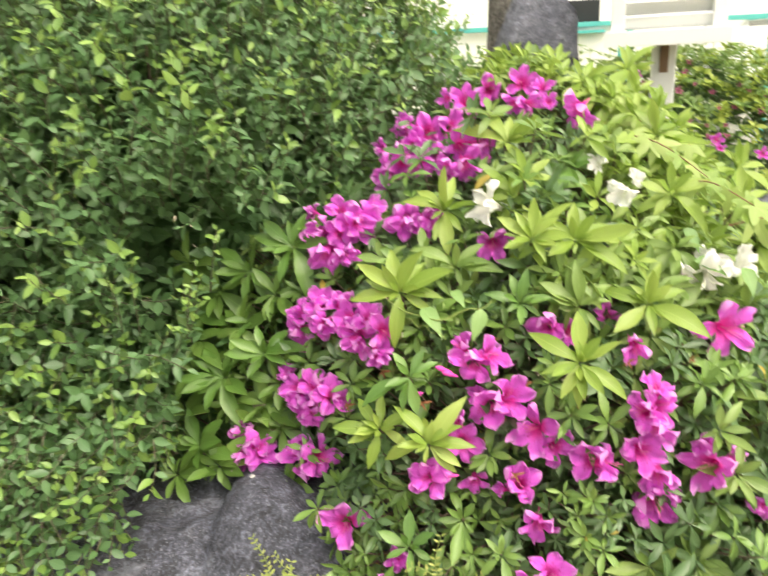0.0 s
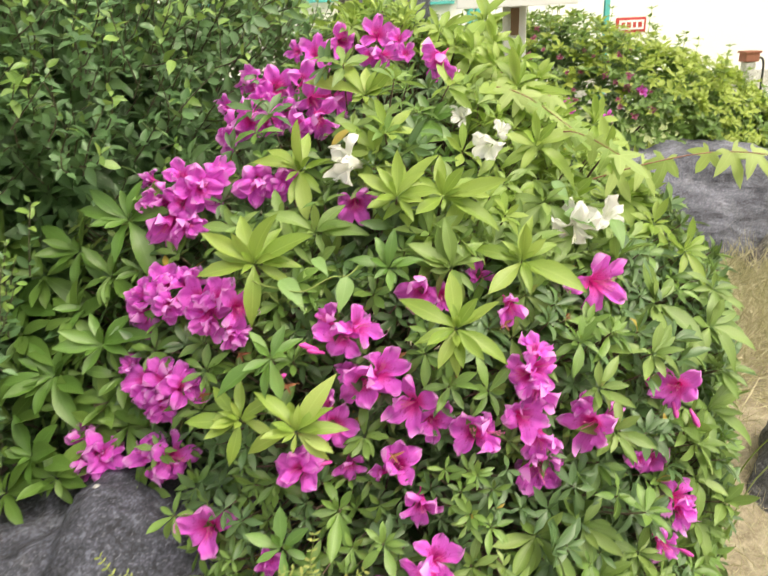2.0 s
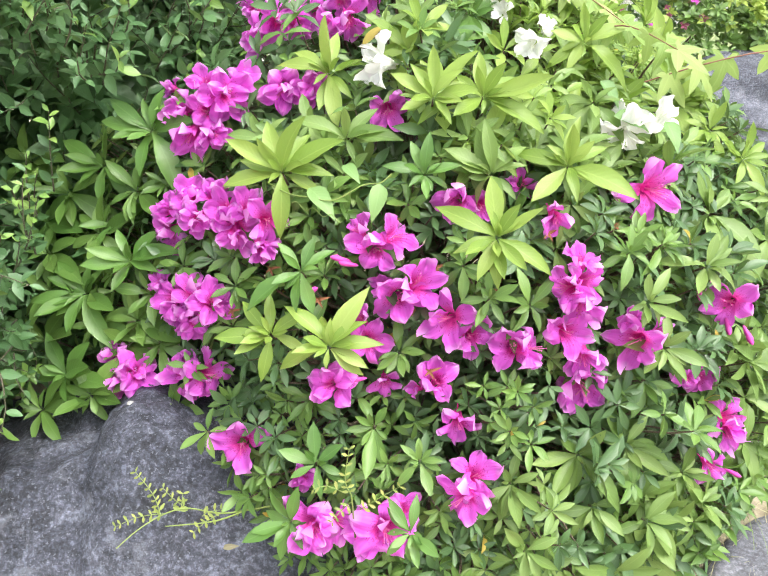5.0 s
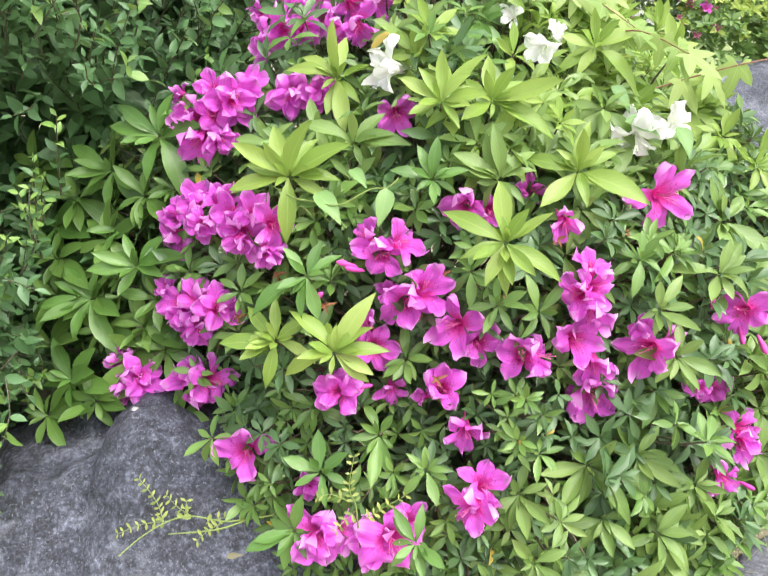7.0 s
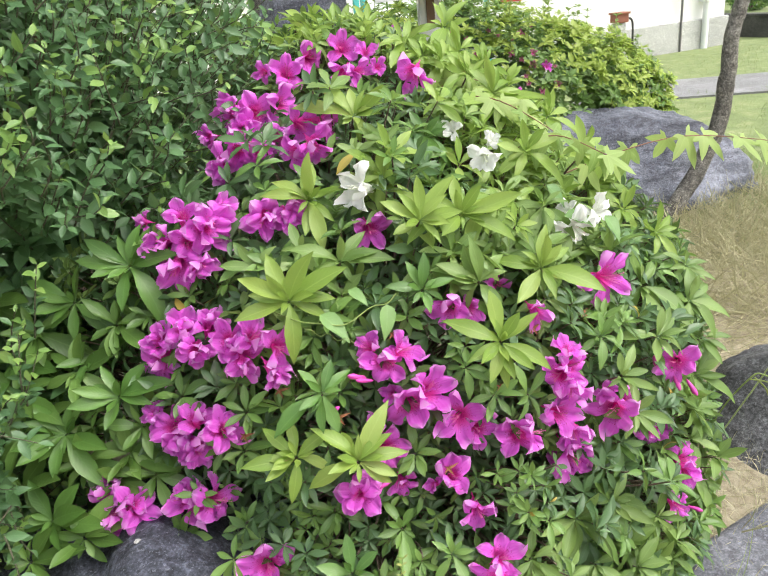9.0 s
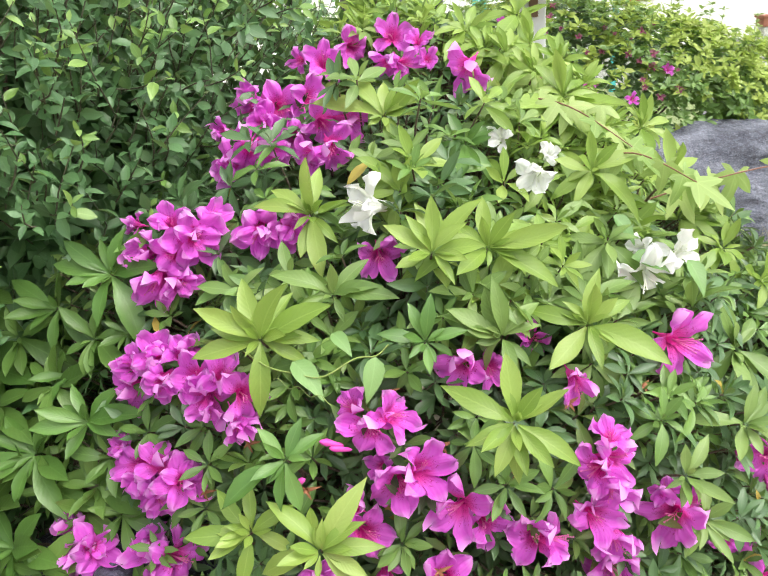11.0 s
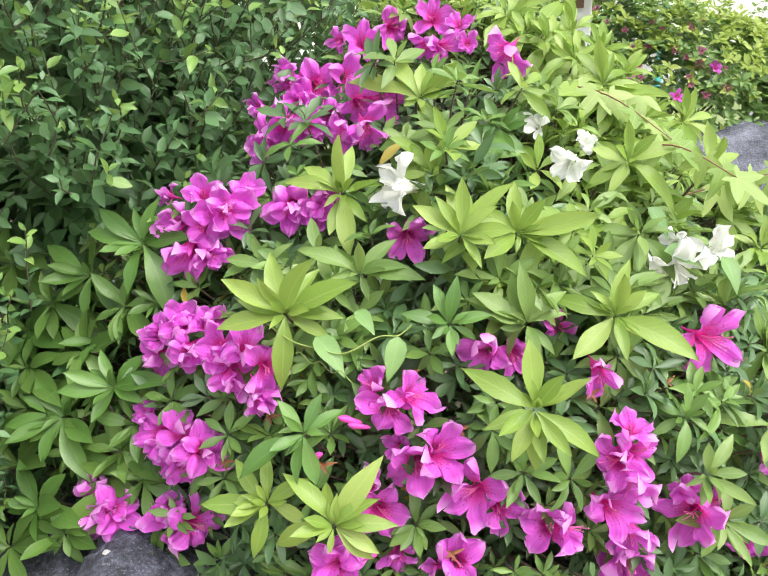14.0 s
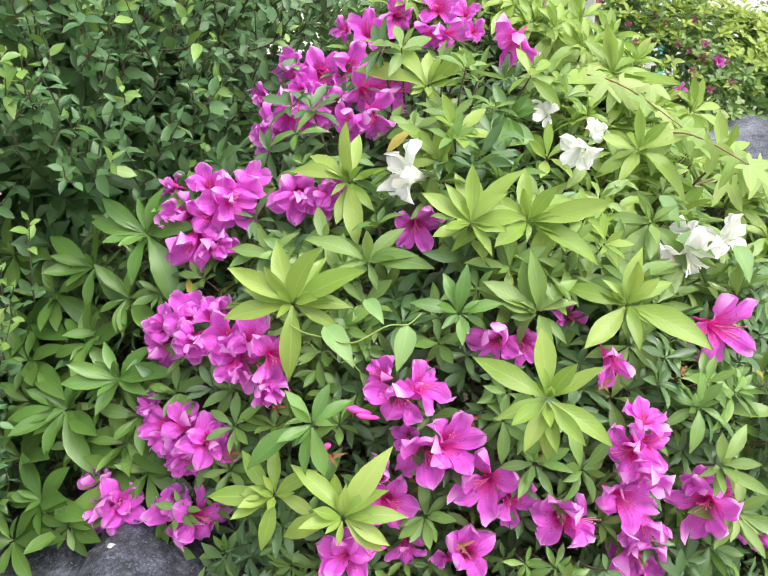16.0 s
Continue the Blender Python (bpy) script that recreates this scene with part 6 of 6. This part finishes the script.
MAPLE_MESHES = [mesh_of("leaf", w[0], w[1], [MAPLE_LEAF], w[2]) for w in (maple_form(0.12), maple_form(0.35), maple_form(0.55))]


def maple_branch(label, points, leaves, seed, size=0.055):
    rng = np.random.default_rng(seed)
    o = np.array(points[0])
    ob = thing("maple_twig", label, "twig", tuple(o), "maple twigs")
    line = bezier(points, 16) - o
    part("stem", mesh_of("stem", *tube(line, np.linspace(0.0016, 0.0007, 16), 6), [RED_STEM]), ob, "thin red-brown stem")
    for k in range(leaves):
        at = line[int(3 + 12 * k / max(1, leaves - 1))]
        y = unit(np.array((rng.normal(0.15, 0.65), -0.35 + rng.normal(0, 0.35), -0.75 + 0.6 * rng.uniform())))
        turn = frame_of(y, unit((0.25, -0.8, 0.7) + rng.normal(0, 0.4, 3)))
        part("leaf", MAPLE_MESHES[k % 3], ob, "", Matrix.Translation(at) @ Matrix(turn).to_4x4() @ Matrix.Scale(size * rng.uniform(0.75, 1.15), 4))


maple_branch("long red-stemmed maple twig with drooping pale green leaves", [(0.60, 1.42, 0.78), (0.78, 1.40, 0.83), (0.94, 1.38, 0.852), (1.08, 1.34, 0.835), (1.23, 1.29, 0.80)], 10, 1, 0.068)
maple_branch("short maple twig with pale star-shaped leaves", [(0.40, 1.45, 0.92), (0.47, 1.40, 0.99), (0.53, 1.35, 0.985), (0.60, 1.28, 0.93)], 9, 2)
maple_branch("short maple twig with pale star-shaped leaves", [(0.52, 1.35, 0.88), (0.58, 1.25, 0.93), (0.64, 1.17, 0.90)], 7, 3)
maple_branch("short maple twig with pale star-shaped leaves", [(0.43, 1.55, 0.97), (0.52, 1.5, 1.015), (0.61, 1.42, 0.97)], 8, 4)


def vetch(label, o, stems_at, fronds, seed, leaf=0.0115):
    """A trailing weed; stems_at: lines of its stems; fronds: (foot, tip) of its feathery leaves."""
    o = np.array(o)
    ob = thing("vetch", label, "weed", tuple(o), "vetch plants")
    rng = np.random.default_rng(seed)
    form = leaf_form(0.42, 0.55, 0.3, 0.1, 0.0, 5, 0.0, 0.3)
    leaves = Leaves([form], [VETCH_LEAF])
    for line in stems_at:
        part("stem", mesh_of("stem", *tube(bezier(line, 5 * len(line)) - o, np.linspace(0.0015, 0.0008, 5 * len(line)), 5), [GREEN_STEM]), ob)
    for foot, tip in fronds:
        foot, tip = np.array(foot), np.array(tip)
        way = tip - foot
        n = max(5, int(np.linalg.norm(way) / 0.0085))
        side = unit(cross(way, (0.1, -1.0, 0.4)))
        rib = bezier([foot, (foot + tip) / 2 + rng.normal(0, 0.004, 3), tip], n)
        part("stem", mesh_of("stem", *tube(rib - o, np.linspace(0.0008, 0.0004, n), 4), [GREEN_STEM]), ob)
        for i, at in enumerate(rib[1:]):
            for s in (-1, 1):
                leaves.add(at - o, frame_of(side * s + unit(way) * 0.45 + rng.normal(0, 0.12, 3), np.array((0.1, -0.8, 0.6)) + rng.normal(0, 0.25, 3)), leaf * rng.uniform(0.8, 1.15) * (1 - 0.35 * i / n), 0, 0)
    part("leaflet", leaves.mesh("leaflet"), ob, "small paired oblong leaflets", kind="stuff")


fallen = thing("fallen_leaf", "dry tan fallen leaf caught on the dark rock", "leaf", (-0.088, 0.911, 0.285))
form_ = leaf_form(0.3, 0.45, 0.5, 0.3, 0.1, 7, 0.03)
part("blade", mesh_of("blade", form_[0] * 0.03, form_[1], [STRAW], form_[2]), fallen, "", Matrix(frame_of((0.6, -0.4, 0.5), (0.1, -0.7, 0.7))).to_4x4())
speck = thing("bird_dropping", "small white splash dried on the rock top", "stain", (-0.252, 1.118, 0.415))
spot = leaf_form(0.5, 0.5, 0.1, 0.2, 0.2, 6, 0.02)
part("splash", mesh_of("splash", spot[0] * (0.018, 0.014, 0.018), spot[1], [CONCRETE], spot[2]), speck, "", Matrix(frame_of((0.9, 0.1, 0.25), (0.0, -0.75, 0.65))).to_4x4())


vetch("pale wild vetch trailing across the dark rock", (-0.035, 0.940, 0.320),
      [[(-0.017, 0.946, 0.323), (-0.048, 0.944, 0.322), (-0.090, 0.943, 0.322), (-0.139, 0.955, 0.327), (-0.173, 0.951, 0.325), (-0.209, 0.934, 0.317), (-0.240, 0.911, 0.305)], [(-0.055, 0.943, 0.322), (-0.101, 0.933, 0.317), (-0.171, 0.933, 0.317)]],
      [((-0.180, 0.950, 0.325), (-0.225, 1.014, 0.357)), ((-0.139, 0.955, 0.327), (-0.180, 0.987, 0.343)), ((-0.173, 0.951, 0.325), (-0.245, 0.940, 0.320)), ((-0.153, 0.953, 0.327), (-0.149, 0.976, 0.338)), ((-0.090, 0.943, 0.322), (-0.128, 0.921, 0.311)), ((-0.117, 0.942, 0.321), (-0.090, 0.948, 0.324))], 6)
vetch("feathery green vetch climbing through the azalea", (0.11, 0.815, 0.40),
      [[(0.11, 0.83, 0.36), (0.112, 0.805, 0.44), (0.112, 0.80, 0.461)]],
      [((0.112, 0.80, 0.461), (0.116, 0.80, 0.531)), ((0.121, 0.80, 0.435), (0.173, 0.80, 0.466)), ((0.105, 0.80, 0.464), (0.068, 0.80, 0.476)), ((0.112, 0.80, 0.45), (0.085, 0.79, 0.43))], 8, 0.010)


def climbing_vine():
    o = np.array((0.10, 1.02, 0.74))
    ob = thing("climbing_vine", "thin climbing vine with heart-shaped leaves and curling tendrils", "weed", tuple(o))
    form = leaf_form(0.46, 0.36, 0.4, 0.3, 0.05, 8, 0.015)
    me = mesh_of("leaf", form[0], form[1], [VINE_LEAF], form[2])
    for at, y, z, s in (
        ((0.140, 1.046, 0.806), (0.52, -0.83, -0.21), (0.1, -0.8, 0.50), 0.054),
        ((0.185, 1.010, 0.787), (-0.23, -0.73, -0.65), (0.1, -0.8, 0.25), 0.072),
        ((0.092, 1.034, 0.782), (0.56, -0.76, -0.32), (0.1, -0.8, 0.60), 0.082),
        ((0.537, 1.194, 0.860), (0.52, -0.65, -0.55), (0.1, -0.8, 0.50), 0.069),
        ((0.538, 1.134, 0.819), (0.98, -0.07, -0.20), (0.1, -0.8, 0.60), 0.087),
        ((0.622, 1.145, 0.802), (0.18, -0.86, -0.48), (0.1, -0.8, 0.60), 0.075),
    ):
        part("leaf", me, ob, "", Matrix.Translation(np.array(at) - o) @ Matrix(frame_of(y, np.array(z) + (0, 0.2, 0.3))).to_4x4() @ Matrix.Scale(0.72 * s, 4))
    part("stem", mesh_of("stem", *tube(bezier([(0.032, 1.075, 0.783), (0.062, 1.042, 0.775), (0.091, 1.023, 0.773), (0.123, 1.009, 0.771), (0.162, 1.015, 0.786), (0.185, 1.011, 0.788), (0.201, 1.016, 0.798)], 26) - o, 0.0009, 5), [GREEN_STEM]), ob)
    curl = np.array([(0.0671 + 0.00326 * k, 1.0278 + -0.00210 * k, 0.7658 + -0.00082 * k + 0.004 * math.sin(k * 0.9)) for k in range(20)]) - o
    part("tendril", mesh_of("tendril", *tube(curl, 0.0005, 4), [GREEN_STEM]), ob)


climbing_vine()


# ---- grass ----
def grass_tuft(label, at, blades, mat, height, seed, lean=(0, 0)):
    rng = np.random.default_rng(seed)
    ob = thing("grass_tuft", label, "grass", at, "grass tufts")
    for k in range(blades):
        form = leaf_form(0.012, 0.3, 0.4, rng.uniform(0.1, 0.9), rng.normal(0, 0.15), 10)
        y = unit(np.array((rng.normal(0, 0.3) + lean[0], rng.normal(0, 0.3) + lean[1], 1.0)))
        m = Matrix(frame_of(y, (rng.normal(0, 0.4) + lean[0], -0.6, 0.2))).to_4x4() @ Matrix.Scale(height * rng.uniform(0.6, 1.1), 4)
        part("blade", mesh_of("blade", form[0], form[1], [mat], form[2]), ob, "", Matrix.Translation((rng.normal(0, 0.012), rng.normal(0, 0.012), 0)) @ m)


def bent_stalk(label, lines, mat):
    o = np.array(lines[0][0])
    ob = thing("grass_stalk", label, "grass", tuple(o), "bent grass stalks")
    for points in lines:
        n = 5 * len(points)
        part("stalk", mesh_of("stalk", *tube(bezier(points, n) - o, np.interp(np.linspace(0, 1, n), (0, 0.7, 1), (0.0016, 0.0022, 0.0006)), 5), [mat]), ob)


bent_stalk("bent dry grass stalk with a drooping green tip", [[(0.99, 1.32, -0.02), (1.02, 1.28, 0.19), (1.075, 1.25, 0.30), (1.11, 1.24, 0.305), (1.19, 1.2, 0.25), (1.275, 1.15, 0.19), (1.285, 1.14, 0.165), (1.235, 1.1, 0.09)], [(1.075, 1.25, 0.30), (1.13, 1.235, 0.28), (1.16, 1.22, 0.24)], [(1.09, 1.25, 0.30), (1.115, 1.24, 0.27), (1.12, 1.235, 0.25)]], VETCH_LEAF)
bent_stalk("thin straight green grass stalk leaning over the brown rock", [[(1.0, 1.3, -0.02), (1.058, 1.3, 0.118), (1.088, 1.3, 0.162), (1.192, 1.3, 0.298), (1.275, 1.3, 0.446), (1.285, 1.3, 0.48)], [(1.20, 1.3, 0.31), (1.28, 1.29, 0.40), (1.38, 1.29, 0.42)]], GRASS)
grass_tuft("dry broken grass stalks beside the dark rock", (0.95, 1.12, -0.01), 4, STRAW, 0.34, 2, (0.7, -0.2))
grass_tuft("thin green grass stalks by the bush", (1.10, 1.65, -0.01), 3, GRASS, 0.45, 3, (0.4, 0.1))
grass_tuft("short green grass stalks by the bush", (0.84, 1.0, -0.01), 5, GRASS, 0.16, 4, (0.2, -0.3))


def sward(name, label, mat_list, count, area, height, seed, keep):
    rng = np.random.default_rng(seed)
    leaves = Leaves(BLADE_FORMS, mat_list)
    made = 0
    while made < count:
        x, y = rng.uniform(area[0], area[1]), rng.uniform(area[2], area[3])
        k = keep(x, y, rng)
        if k is None:
            continue
        made += 1
        flat = rng.uniform(0.2, 1.0) if k == 0 else rng.uniform(0.8, 1.6)
        d = np.array((rng.normal(0, 0.8), rng.normal(0, 0.8), flat))
        z = 0.025 * noise.noise((x * 1.7, y * 1.7, 0)) - 0.014
        leaves.add((x, y, z), frame_of(d, rng.normal(0, 1, 3) + (0, 0, 0.5)), rng.uniform(*height), made, k)
    tagged(new(name, leaves.mesh(name)), label, "grass", kind="stuff")


def lawn_or_straw(x, y, rng):
    q = np.array((x - 0.29, y - 1.75)) / (0.68, 0.85)
    if q @ q < 1:
        return None
    t = 0.55 * x + 0.55 * y - 2.65 + 0.5 * noise.noise((x * 1.6, y * 1.6, 4)) + rng.normal(0, 0.25)
    return 1 if t > 0.2 else 0


sward("grass", "short dry straw and green grass blades", [STRAW, GRASS], 42000, (0.6, 3.4, 0.5, 4.0), (0.03, 0.09), 12, lawn_or_straw)


def straw_clump(rng):
    leaves = Leaves(BLADE_FORMS, [STRAW])
    for x, y, r in ((1.75, 2.35, 0.28), (2.1, 2.3, 0.25), (1.5, 2.1, 0.2), (2.4, 2.45, 0.25), (1.45, 2.6, 0.2), (1.2, 1.95, 0.16), (1.9, 1.95, 0.22), (2.0, 2.82, 0.24), (2.35, 2.85, 0.26), (2.65, 2.9, 0.26), (2.85, 3.1, 0.25), (1.75, 2.85, 0.2), (2.3, 2.6, 0.3)):
        for k in range(650):
            d = rng.normal(0, 1, 2)
            at = np.array((x, y, -0.01)) + np.array((*d, 0)) * r * 0.6
            way = np.array((*(d * 0.5 + rng.normal(0, 0.7, 2)), rng.uniform(0.25, 0.9)))
            leaves.add(at, frame_of(way, rng.normal(0, 1, 3) + (0, 0, 0.5)), rng.uniform(0.08, 0.19), k, 0)
    tagged(new("straw", leaves.mesh("straw")), "tangled clumps of dry straw-coloured grass", "grass", kind="stuff")


straw_clump(np.random.default_rng(40))
sward("far_grass", "patchy green lawn grass", [STRAW, GRASS], 16000, (2.0, 8.0, 3.0, 8.2), (0.04, 0.08), 13, lambda x, y, rng: None if -0.45 < (x - 4) * 0.42 + (y - 6.5) * 0.9 < 0.55 else (0 if rng.uniform() < 0.25 else 1))
